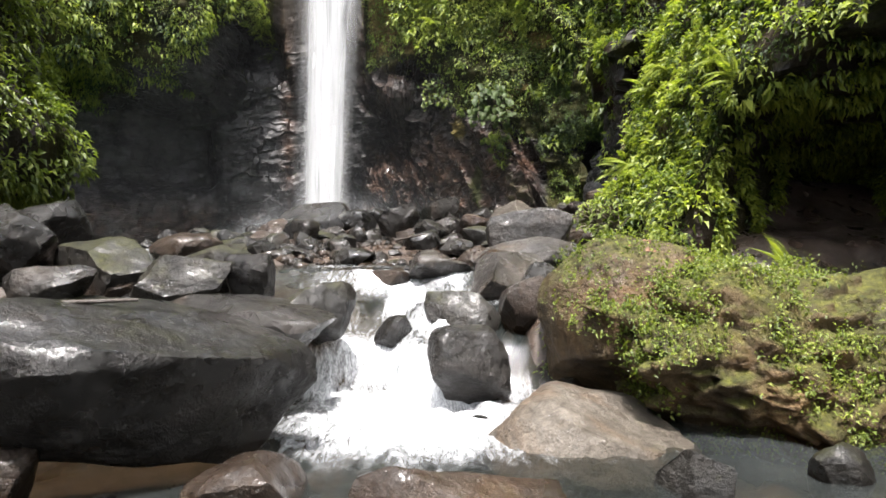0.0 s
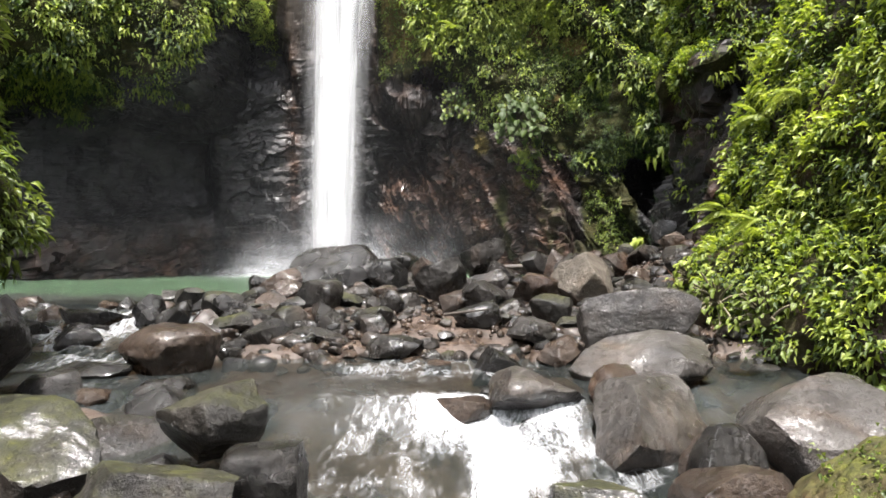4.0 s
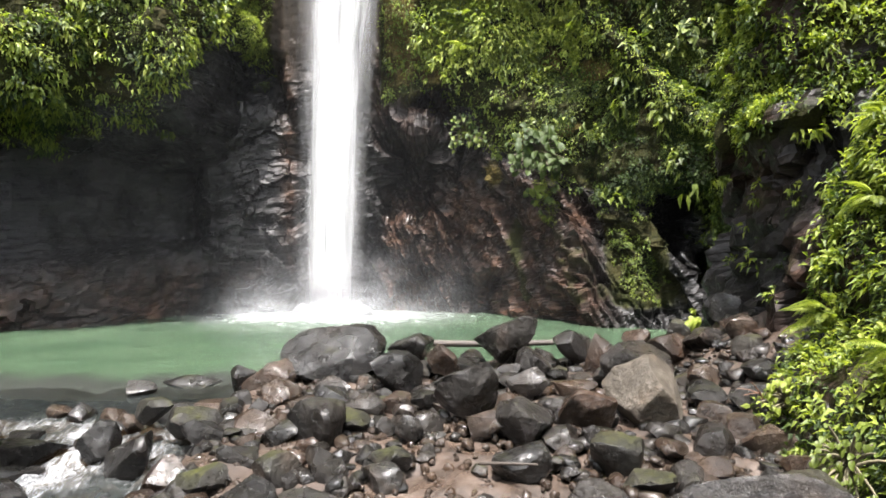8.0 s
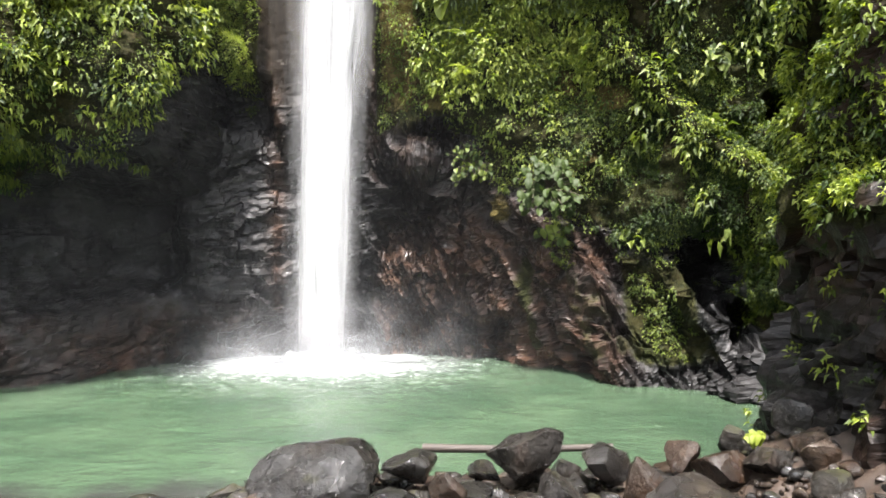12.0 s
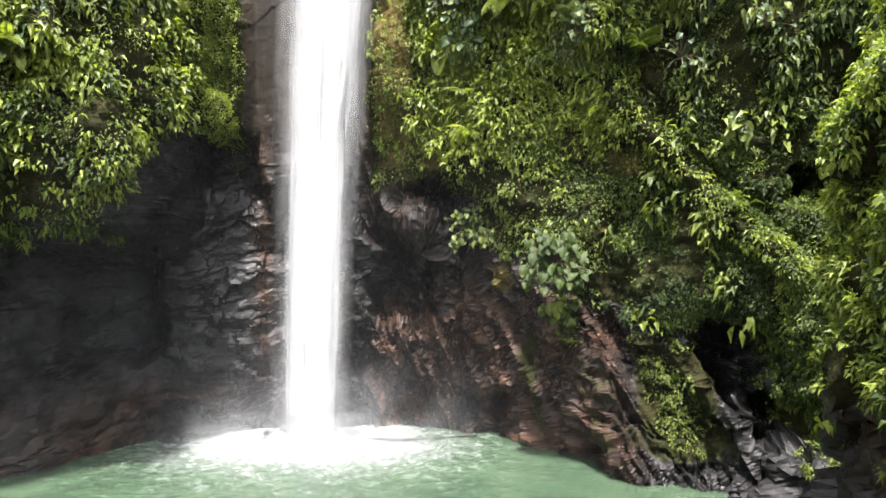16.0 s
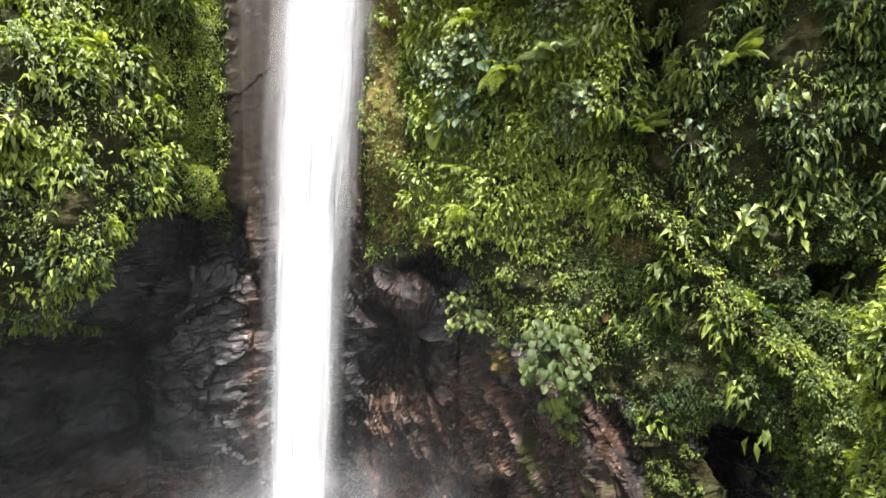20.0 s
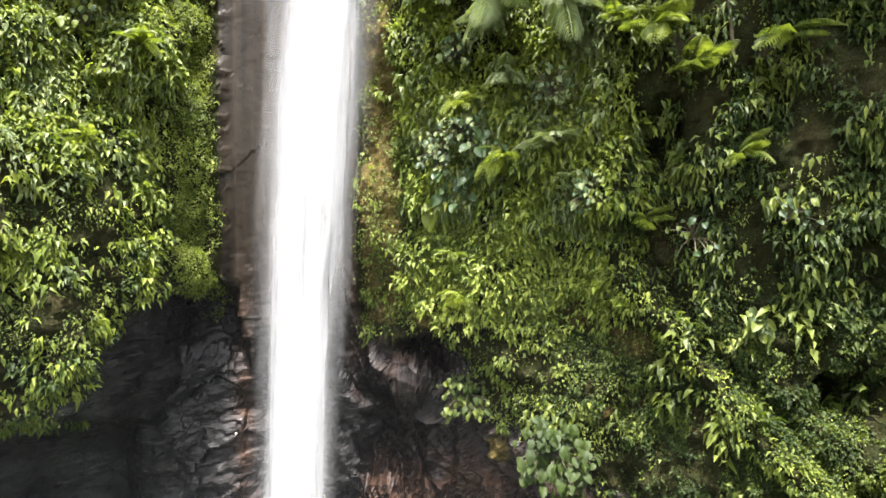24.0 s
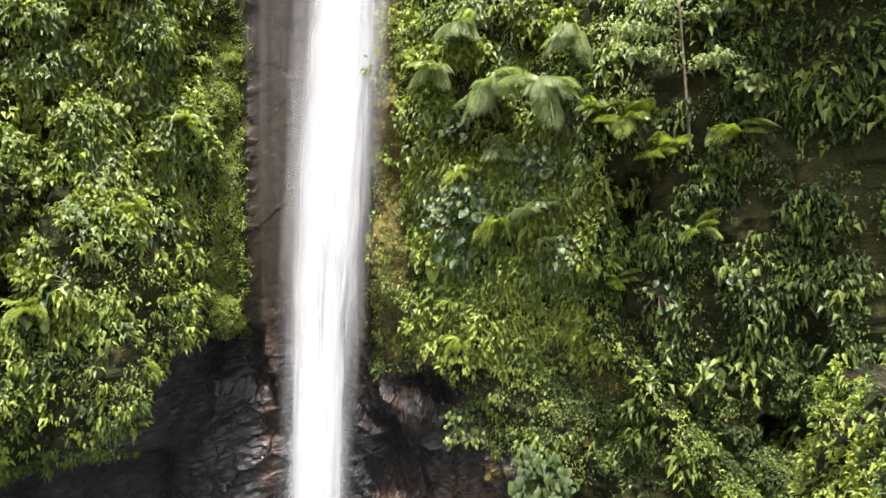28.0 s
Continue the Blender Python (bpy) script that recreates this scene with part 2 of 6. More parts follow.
def cliff_material(name):
    k = Nodes(name)
    g = k.node("ShaderNodeNewGeometry").outputs["Position"]
    broad = k.noise(0.7, 5, 0.6, g, None, 0.6)
    fine = k.noise(9, 6, 0.7, g)
    grit = k.noise(38, 4, 0.7, g)
    dark = k.ramp(broad, (0.3, (0.007, 0.007, 0.0072)), (0.5, (0.015, 0.0145, 0.0145)), (0.7, (0.029, 0.028, 0.0275)))
    red = k.ramp(k.noise(1.3, 6, 0.65, g, None, 0.8), (0.3, (0.010, 0.0065, 0.005)), (0.48, (0.036, 0.02, 0.013)), (0.62, (0.075, 0.038, 0.022)), (0.74, (0.15, 0.105, 0.08)))
    color = k.mix(k.attr("rust"), dark, red)
    color = k.mix(k.ramp(fine, (0.42, 0.0), (0.75, 0.55)), color, k.mix(1.0, color, (0.45, 0.44, 0.43), "MULTIPLY"))
    slick = k.ramp(k.noise(1.4, 5, 0.65, g, (2.2, 2.2, 0.12)), (0.35, (0.016, 0.013, 0.01)), (0.65, (0.036, 0.028, 0.02)))
    color = k.mix(k.attr("slick"), color, slick)
    moss = k.math("ADD", k.attr("moss"), k.math("SUBTRACT", k.noise(1.8, 6, 0.7, g), 0.5))
    moss = k.ramp(moss, (0.42, 0.0), (0.62, 1.0))
    green = k.ramp(k.noise(22, 6, 0.8, g), (0.4, (0.007, 0.009, 0.003)), (0.55, (0.026, 0.031, 0.006)), (0.7, (0.085, 0.095, 0.016)))
    soil = k.math("MULTIPLY", k.ramp(k.noise(0.9, 4, 0.6, g), (0.42, 0.0), (0.66, 1.0)), 0.55)
    earth = k.math("ADD", k.attr("earth"), k.math("MULTIPLY", k.math("SUBTRACT", fine, 0.5), 0.9))
    green = k.mix(soil, green, k.ramp(fine, (0.3, (0.02, 0.014, 0.006)), (0.7, (0.07, 0.052, 0.018))))
    green = k.mix(k.ramp(earth, (0.3, 0.0), (0.6, 0.95)), green, k.ramp(fine, (0.3, (0.06, 0.04, 0.014)), (0.55, (0.13, 0.1, 0.03)), (0.75, (0.22, 0.15, 0.06))))
    color = k.mix(moss, color, green)
    rough = k.ramp(k.noise(2.4, 5, 0.6, g), (0.35, 0.2), (0.7, 0.5))
    rough = k.mix(moss, rough, (0.92, 0.92, 0.92))
    plain = k.math("SUBTRACT", 1.0, k.attr("slick"))
    ledges = k.noise(2.6, 5, 0.62, g, (0.5, 0.5, 1.7), 1.1)
    chips = k.node("ShaderNodeTexVoronoi", Vector=k.node("ShaderNodeVectorMath", operation="MULTIPLY", i0=g, i1=(1.0, 1.0, 1.6)).outputs[0], Scale=2.3)
    normal = k.bump(ledges, k.math("MULTIPLY", plain, 0.4), 0.14)
    normal = k.bump(chips.outputs["Distance"], k.math("MULTIPLY", plain, 0.45), 0.12, normal)
    normal = k.bump(fine, k.math("MULTIPLY", plain, 0.4), 0.06, normal)
    normal = k.bump(k.noise(24, 5, 0.75, g), k.math("MULTIPLY", moss, 0.9), 0.12, k.bump(grit, 0.25, 0.02, normal))
    wet = k.mix(moss, k.ramp(k.noise(1.1, 4, 0.6, g), (0.45, 0.0), (0.65, 0.12)), (0.0, 0.0, 0.0))
    return k.done(k.surface(color, rough, normal, Coat_Weight=wet, Coat_Roughness=0.14, Coat_IOR=1.3, Specular_IOR_Level=0.16))


CLIFF = cliff_material("wet cliff rock with moss")


def leaf_material(name, *stops, gloss=0.5, through=0.55):
    k = Nodes(name)
    tone = k.node("ShaderNodeNewGeometry").outputs["Random Per Island"]
    patch = k.noise(0.55, 3, 0.6)
    pick = k.math("ADD", k.math("MULTIPLY", tone, 0.62), k.math("MULTIPLY", k.math("SUBTRACT", patch, 0.31), 1.0), True)
    color = k.ramp(pick, *stops)
    color = k.mix(k.math("MULTIPLY", k.noise(30, 3, 0.6), 0.4), color, k.mix(1.0, color, (0.6, 0.65, 0.5), "MULTIPLY"))
    a = k.surface(color, gloss)
    b = k.node("ShaderNodeBsdfTranslucent", Color=k.mix(1.0, color, (1.0, 1.05, 0.5), "MULTIPLY")).outputs[0]
    s = k.t.nodes.new("ShaderNodeMixShader")
    s.inputs[0].default_value = through
    k.t.links.new(a, s.inputs[1])
    k.t.links.new(b, s.inputs[2])
    return k.done(s.outputs[0])


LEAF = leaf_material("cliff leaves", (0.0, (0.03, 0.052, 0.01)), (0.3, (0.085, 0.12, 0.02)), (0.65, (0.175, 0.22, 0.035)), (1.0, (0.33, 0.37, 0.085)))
# Lighter copy of the leaf colour; sunlit cliff growth has its light painted in.
LEAF_BRIGHT = leaf_material("bright and sun-toned leaves", (0.0, (0.06, 0.095, 0.016)), (0.35, (0.15, 0.2, 0.03)), (0.7, (0.28, 0.33, 0.05)), (1.0, (0.44, 0.48, 0.11)))
# Darker copy of the leaf colour; on the cliff it stands in for shade.
LEAF_DARK = leaf_material("dark and shade-toned leaves", (0.0, (0.014, 0.028, 0.006)), (0.4, (0.035, 0.062, 0.01)), (0.75, (0.072, 0.11, 0.017)), (1.0, (0.14, 0.18, 0.036)), gloss=0.62)
LEAF_PALE = leaf_material("pale feathery leaves", (0.0, (0.11, 0.15, 0.06)), (0.5, (0.21, 0.26, 0.11)), (1.0, (0.34, 0.38, 0.18)), gloss=0.6, through=0.55)
LEAF_COOL = leaf_material("glossy gray-green leaves", (0.0, (0.028, 0.058, 0.02)), (0.5, (0.06, 0.105, 0.04)), (1.0, (0.12, 0.17, 0.075)), gloss=0.5)
kb = Nodes("bark and stems")
STEM = kb.done(kb.surface(kb.ramp(kb.noise(20, 5, 0.7), (0.3, (0.045, 0.04, 0.02)), (0.7, (0.14, 0.12, 0.07))), 0.8))
kb = Nodes("wet driftwood")
wood = kb.noise(6, 6, 0.7, None, (0.4, 5, 5))
WOOD = kb.done(kb.surface(kb.ramp(wood, (0.3, (0.014, 0.01, 0.007)), (0.7, (0.05, 0.037, 0.028))), 0.6, kb.bump(wood, 0.6, 0.03)))
kb = Nodes("fallen leaf")
LITTER = kb.done(kb.surface(kb.ramp(kb.noise(12, 4, 0.7), (0.3, (0.07, 0.03, 0.015)), (0.7, (0.17, 0.085, 0.045))), 0.7))


def ground_material():
    k = Nodes("gravel and wet sand")
    fine = k.noise(45, 6, 0.75)
    peb = k.node("ShaderNodeTexVoronoi", Vector=k.node("ShaderNodeNewGeometry").outputs["Position"], Scale=26.0)
    color = k.ramp(k.noise(2.2, 6, 0.65), (0.32, (0.026, 0.019, 0.014)), (0.55, (0.064, 0.046, 0.035)), (0.75, (0.115, 0.088, 0.07)))
    color = k.mix(k.ramp(peb.outputs["Distance"], (0.15, 0.0), (0.5, 0.7)), color, k.mix(1.0, color, (0.5, 0.46, 0.42), "MULTIPLY"))
    normal = k.bump(peb.outputs["Distance"], -0.3, 0.025, k.bump(fine, 0.5, 0.02))
    return k.done(k.surface(color, k.ramp(k.noise(3, 4), (0.4, 0.25), (0.65, 0.7)), normal))


GROUND = ground_material()


def pool_material():
    k = Nodes("milky green pool water")
    n1 = k.noise(1.1, 5, 0.62, None, (1.0, 2.0, 1.0), 0.6)
    n2 = k.noise(5.5, 5, 0.65, None, (1.0, 1.8, 1.0), 0.8)
    color = k.ramp(k.noise(0.35, 4, 0.6), (0.35, (0.027, 0.048, 0.028)), (0.65, (0.044, 0.07, 0.041)))
    near = k.math("ADD", k.attr("shallow"), k.math("MULTIPLY", k.math("SUBTRACT", k.noise(1.2, 4, 0.6), 0.5), 0.5))
    color = k.mix(k.ramp(near, (0.2, 0.0), (0.8, 1.0)), color, (0.026, 0.029, 0.025))
    # Pale glints of light are painted into the water's base colour.
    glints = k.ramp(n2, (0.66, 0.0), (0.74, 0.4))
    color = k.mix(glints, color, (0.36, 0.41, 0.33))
    foam = k.math("ADD", k.attr("foam"), k.math("MULTIPLY", k.math("SUBTRACT", k.noise(2.6, 6, 0.7, None, None, 0.8), 0.5), 0.75))
    foam = k.ramp(foam, (0.15, 0.0), (1.15, 1.0))
    color = k.mix(foam, color, (0.5, 0.515, 0.515))
    rough = k.mix(foam, (0.16, 0.16, 0.16), (0.8, 0.8, 0.8))
    normal = k.bump(n2, 0.35, 0.08, k.bump(n1, 0.5, 0.2))
    return k.done(k.surface(color, rough, normal))


def stream_material():
    k = Nodes("clear shallow stream water with foam")
    flow = k.noise(5, 6, 0.7, None, (2.2, 0.7, 0.5), 1.0)
    fine = k.noise(16, 5, 0.7, None, (1.6, 0.8, 0.35), 1.0)
    murk = k.ramp(k.noise(0.6, 4), (0.35, (0.013, 0.016, 0.0155)), (0.65, (0.036, 0.041, 0.04)))
    foam = k.math("ADD", k.attr("foam"), k.math("MULTIPLY", k.math("SUBTRACT", flow, 0.5), 1.3))
    foam = k.math("ADD", foam, k.math("MULTIPLY", k.math("SUBTRACT", fine, 0.5), 0.35))
    foam = k.ramp(foam, (0.22, 0.0), (0.8, 1.0))
    color = k.mix(foam, murk, k.ramp(fine, (0.35, (0.2, 0.21, 0.22)), (0.62, (0.6, 0.61, 0.62))))
    rough = k.mix(foam, (0.06, 0.06, 0.06), (0.75, 0.75, 0.75))
    normal = k.bump(fine, 0.12, 0.02, k.bump(flow, 0.25, 0.06))
    clear = k.node("ShaderNodeBsdfTransparent", Color=(0.75, 0.68, 0.55, 1)).outputs[0]
    s = k.t.nodes.new("ShaderNodeMixShader")
    k.put(s.inputs[0], k.math("MAXIMUM", foam, 0.5))
    k.t.links.new(clear, s.inputs[1])
    k.t.links.new(k.surface(color, rough, normal), s.inputs[2])
    return k.done(s.outputs[0])


def fall_material(name, cover, softness):
    """White falling water: streaks along the drop, thinner towards the side edges."""
    k = Nodes(name)
    streak = k.noise(1.5, 4, 0.55, None, (1.6, 0.6, 0.07), 0.3)
    fine = k.noise(4, 5, 0.6, None, (2.0, 0.6, 0.09), 0.3)
    body = k.math("ADD", k.math("MULTIPLY", streak, 0.9), k.math("MULTIPLY", fine, 0.5))
    a = k.math("ADD", k.math("MULTIPLY", k.attr("body"), 1.6), k.math("SUBTRACT", body, 1.35 - cover))
    a = k.math("MULTIPLY", k.math("DIVIDE", a, softness), 1.0, True)
    a = k.math("MULTIPLY", a, k.math("MULTIPLY", k.attr("body"), 3.0, True))
    color = k.ramp(body, (0.5, (0.3, 0.303, 0.31)), (0.6, (0.66, 0.66, 0.665)))
    white = k.surface(color, 0.6, k.bump(body, 0.15, 0.1))
    glow = k.node("ShaderNodeBsdfTranslucent", Color=(0.62, 0.62, 0.63, 1)).outputs[0]
    w = k.t.nodes.new("ShaderNodeMixShader")
    w.inputs[0].default_value = 0.45
    k.t.links.new(white, w.inputs[1])
    k.t.links.new(glow, w.inputs[2])
    s = k.t.nodes.new("ShaderNodeMixShader")
    k.t.links.new(a, s.inputs[0])
    k.t.links.new(k.node("ShaderNodeBsdfTransparent").outputs[0], s.inputs[1])
    k.t.links.new(w.outputs[0], s.inputs[2])
    return k.done(s.outputs[0])


POOL, STREAM = pool_material(), stream_material()
FALL_CORE, FALL_VEIL = fall_material("white falling water", 0.75, 1.3), fall_material("thin water veil", 0.42, 2.4)
kb = Nodes("drifting mist")
ks = kb.t.nodes.new("ShaderNodeMixShader")
kb.put(ks.inputs[0], kb.attr("body"))
kb.t.links.new(kb.node("ShaderNodeBsdfTransparent").outputs[0], ks.inputs[1])
kt = kb.t.nodes.new("ShaderNodeMixShader")
kb.t.links.new(kb.node("ShaderNodeBsdfDiffuse", Color=(0.62, 0.63, 0.65, 1)).outputs[0], kt.inputs[1])
kb.t.links.new(kb.node("ShaderNodeBsdfTranslucent", Color=(0.62, 0.63, 0.65, 1)).outputs[0], kt.inputs[2])
kb.t.links.new(kt.outputs[0], ks.inputs[2])
MIST = kb.done(ks.outputs[0])
kb = Nodes("spray drops")
SPRAY = kb.done(kb.surface((0.62, 0.63, 0.65), 0.5))


# ---- ground and water ----
def water_level(y):
    return np.interp(y, [5.95, 6.1, 6.4, 6.8, 7.0, 7.2, 8.1, 8.4, 8.9, 11.0, 11.7, 13.2, 15.2, 16.5],
                     [-1.5, -1.42, -1.02, -0.95, -0.85, -0.7, -0.64, -0.58, -0.36, -0.33, -0.28, -0.12, -0.03, 0.0])


def ground_level(x, y):
    z = np.interp(y, [5.0, 6.0, 6.8, 8.0, 9.0, 10.4, 11.2, 12.5, 14.0, 16.0, 17.2, 18.6, 20.0, 33.0, 36.0],
                  [-1.95, -1.7, -1.2, -1.0, -0.7, -0.5, -0.22, -0.02, 0.1, 0.28, 0.3, -0.4, -1.6, -1.6, 0.0])
    z = z - 0.75 * smooth(-4.3, -5.2, x) * smooth(10.4, 11.6, y) * (1 - smooth(17, 19, y))
    bank = np.maximum(smooth(0.55, 1.0, x), smooth(-1.5, -2.0, x)) * smooth(6.0, 6.5, y) * (1 - smooth(7.6, 8.8, y))
    z = np.maximum(z, -2.0 + 1.2 * bank)
    z = z - 0.4 * smooth(-1.8, -1.2, x) * (1 - smooth(0.4, 0.9, x)) * smooth(5.2, 5.8, y) * (1 - smooth(8.0, 8.8, y))
    left = smooth(-3.2, -4.4, x) * smooth(5.2, 6.6, y) * (1 - smooth(8.6, 9.6, y))
    z = z + 0.3 * left
    z = z + 0.8 * smooth(3.2, 4.6, x) * smooth(7.5, 9.0, y) * (1 - smooth(17, 19, y)) + 0.4 * smooth(-6.2, -7.5, x) * (1 - smooth(9.5, 11.0, y))
    z = z + 0.5 * smooth(2.6, 3.4, x) * smooth(10, 11.5, y) * (1 - smooth(16.5, 18, y))
    return z


def spread(near, step, far, rows):
    """Even steps over the near stretch, then ever wider ones out to far."""
    mid = np.arange(near[0], near[1] + step / 2, step)
    out = np.geomspace(step, far, rows)
    return np.concatenate([near[0] - out[::-1], mid, near[1] + out])


gx, gy = np.meshgrid(spread((-9, 6), 0.1, 900, 24), spread((1.5, 19), 0.1, 900, 24), indexing="ij")
gp = np.stack([gx, gy, ground_level(gx, gy)], -1)
near_mask = smooth(60, 30, np.hypot(gx, gy - 10))
gp[..., 2] += near_mask * (0.07 * fbm(gp * 1.3, 4, 3) + 0.03 * fbm(gp * 6, 3, 9))
ground = tagged(new("ground", mesh_from("ground", gp.reshape(-1, 3), grid_faces(*gx.shape), GROUND)),
                "brown wet gravel and sand of the river bed", "ground", kind="structure")

def shore(x):
    """The wavering line at which the pool gives way to the shallow outlet."""
    return 0.55 * vnoise(np.stack([x * 0.8, 0 * x, 0 * x], -1), 15) + 0.2 * vnoise(np.stack([x * 3.1, 0 * x, 0 * x], -1), 16)


px_, py_ = np.meshgrid(np.linspace(-24, 14, 190), np.linspace(15.8, 33, 110), indexing="ij")
pp = np.stack([px_, py_, 0 * px_], -1)
foot = np.hypot((px_ + 5.6) * 0.8, (py_ - 29.8) * 1.15)
pp[..., 2] = 0.03 * fbm(pp * 1.4, 3, 21) + 0.04 * np.exp(-(foot / 1.8) ** 2) * (1 + 0.8 * fbm(pp * 2.2, 3, 4))
pp[..., 2] -= 0.06 * (1 - smooth(16.2, 17.0, py_ + shore(px_)))
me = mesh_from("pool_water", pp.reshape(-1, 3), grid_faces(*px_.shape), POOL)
attribute(me, "foam", np.clip(0.62 * np.exp(-(foot / 1.9) ** 2) + 0.5 * np.exp(-(foot / 4.6) ** 1.2), 0, 1.2))
attribute(me, "shallow", smooth(18.6, 16.6, py_ + shore(px_)))
tagged(new("water_pool", me), "milky green plunge pool with white foam under the falls", "water", kind="structure")

sx, sy = np.meshgrid(np.arange(-9.5, 5.6, 0.075), np.arange(-2, 17.2, 0.075), indexing="ij")
sp = np.stack([sx, sy, water_level(sy + 0.12 * np.sin(sx * 2.3) + 0.4 * vnoise(np.stack([sx * 1.5, sx * 0, sy * 0.4], -1), 5) + 0.14 * vnoise(np.stack([sx * 5, sx * 0, sy], -1), 6))], -1)
fall = np.abs(np.gradient(sp[..., 2], axis=1)) / 0.075
left_run = smooth(-4.2, -5.2, sx) * smooth(9.4, 10.6, sy) * (1 - smooth(14.0, 15.0, sy))
apron = smooth(3.6, 5.2, sy) * (1 - smooth(6.0, 6.4, sy)) * np.exp(-((sx + 0.3) / 1.3) ** 2)
wander = sx + 0.4 * fbm(np.stack([sx * 1.3, sy * 1.3, 0 * sx], -1), 3, 38)
chute = smooth(6.0, 6.2, sy) * (1 - smooth(7.0, 7.5, sy + 0.5 * (wander - sx))) * smooth(-2.0, -1.0, wander) * (1 - smooth(0.3, 1.1, wander))
foam = np.clip(0.32 * fall, 0, 0.55) * chute + 0.42 * chute + 0.9 * apron + left_run * (0.3 + 0.34 * fbm(np.stack([sx * 1.3, sy * 1.3, 0 * sx], -1), 3, 33)) + (0.66 + 0.5 * fbm(np.stack([sx * 2.2, sy * 0.9, 0 * sx], -1), 3, 39)) * smooth(7.1, 7.5, sy) * (1 - smooth(8.8, 9.1, sy)) * smooth(-2.3, -1.5, wander) * (1 - smooth(0.1, 0.7, wander))
foam = foam + (0.16 + 0.3 * fbm(np.stack([sx * 1.1, sy * 1.1, 0 * sx], -1), 3, 37)) * smooth(-8, -6.5, sx) * (1 - smooth(-0.2, 0.8, sx)) * smooth(8.8, 9.4, sy) * (1 - smooth(10.4, 11.2, sy))
rough_water = 0.02 + 0.07 * np.clip(fall * chute + apron + left_run, 0, 1)
sp[..., 2] += rough_water * fbm(sp * np.array([5.0, 3.0, 1.0]), 4, 31)
sp[..., 2] -= 0.08 * smooth(16.2, 17.0, sy + shore(sx))
me = mesh_from("stream_water", sp.reshape(-1, 3), grid_faces(*sx.shape), STREAM)
attribute(me, "foam", np.clip(foam, 0, 1.2))
tagged(new("water_stream", me), "shallow stream with white cascades between the boulders", "water", kind="structure")


# ---- cliffs ----
def table(rows):
    return [np.array(r, float) for r in zip(*rows)]


BASE = table([(-40, 16), (-20, 23.5), (-14.6, 25.2), (-13, 26.4), (-11.8, 28.4), (-10.8, 30.2), (-7.3, 31.4), (-3.5, 31.4), (0, 31.2), (1.2, 30.2), (2.7, 28.3), (3.6, 26.0), (6, 25.4), (7, 24.6), (8, 22.2), (10, 19.8), (16, 18.6), (40, 10)])
LOW = table([(-40, 15), (-20, 24.5), (-14, 27), (-12.5, 28.6), (-10.8, 30.0), (-7.6, 30.9), (-3.5, 31.2), (-0.4, 30.8), (1, 29.6), (2.6, 28.3), (4.2, 27.4), (6, 25.6), (7.2, 24.0), (8.5, 23.2), (12, 21), (40, 12)])
HIGH = table([(-40, 12), (-20, 20.5), (-14, 23), (-11.5, 24.9), (-10.6, 25.4), (-9.9, 26.8), (-9.2, 28.6), (-7.6, 30.3), (-3.5, 30.2), (-1.2, 29.2), (1, 28.5), (3.4, 27.8), (5.2, 26.4), (7, 25.4), (9, 24.0), (12, 22.5), (40, 14)])
TOP = table([(-40, 11), (-20, 20), (-14, 24.3), (-10.8, 26.8), (-9.9, 27.7), (-8.8, 29.1), (-7.6, 29.8), (-3.5, 29.9), (-1.2, 29.0), (1, 28.2), (3, 27.4), (5, 26.1), (7, 25.2), (10, 23.6), (40, 14)])


def dark_holes(x, z):
    """Caves in the right part of the back cliff."""
    a = np.exp(-((x - 6.6) / 0.62) ** 4 - ((z - 3.5) / 1.0) ** 4)
    b = np.exp(-((x - 7.5) / 0.5) ** 4 - ((z - 2.0) / 0.6) ** 4)
    c = np.exp(-((x + 12.9) / 0.5) ** 4 - ((z - 14.6) / 2.2) ** 4) + np.exp(-((x + 13.6) / 0.5) ** 4 - ((z - 11.5) / 0.8) ** 4)
    d = 0.5 * np.exp(-((x - 4.7) / 0.6) ** 4 - ((z - 14.2) / 0.8) ** 4)
    e = 0.7 * np.exp(-((x - 8.4 - 0.15 * (z - 8)) / 0.5) ** 2 - ((z - 7.9) / 0.45) ** 2) + 0.7 * np.exp(-((x - 8.5 + 0.3 * (z - 5.6)) / 0.3) ** 2 - ((z - 5.6) / 0.6) ** 2)
    f = 0.35 * np.exp(-((x - 3.95) / 0.35) ** 4 - ((z - 7.1) / 0.35) ** 4)
    return np.maximum.reduce([a, b, c, d, np.minimum(e, 1), f])


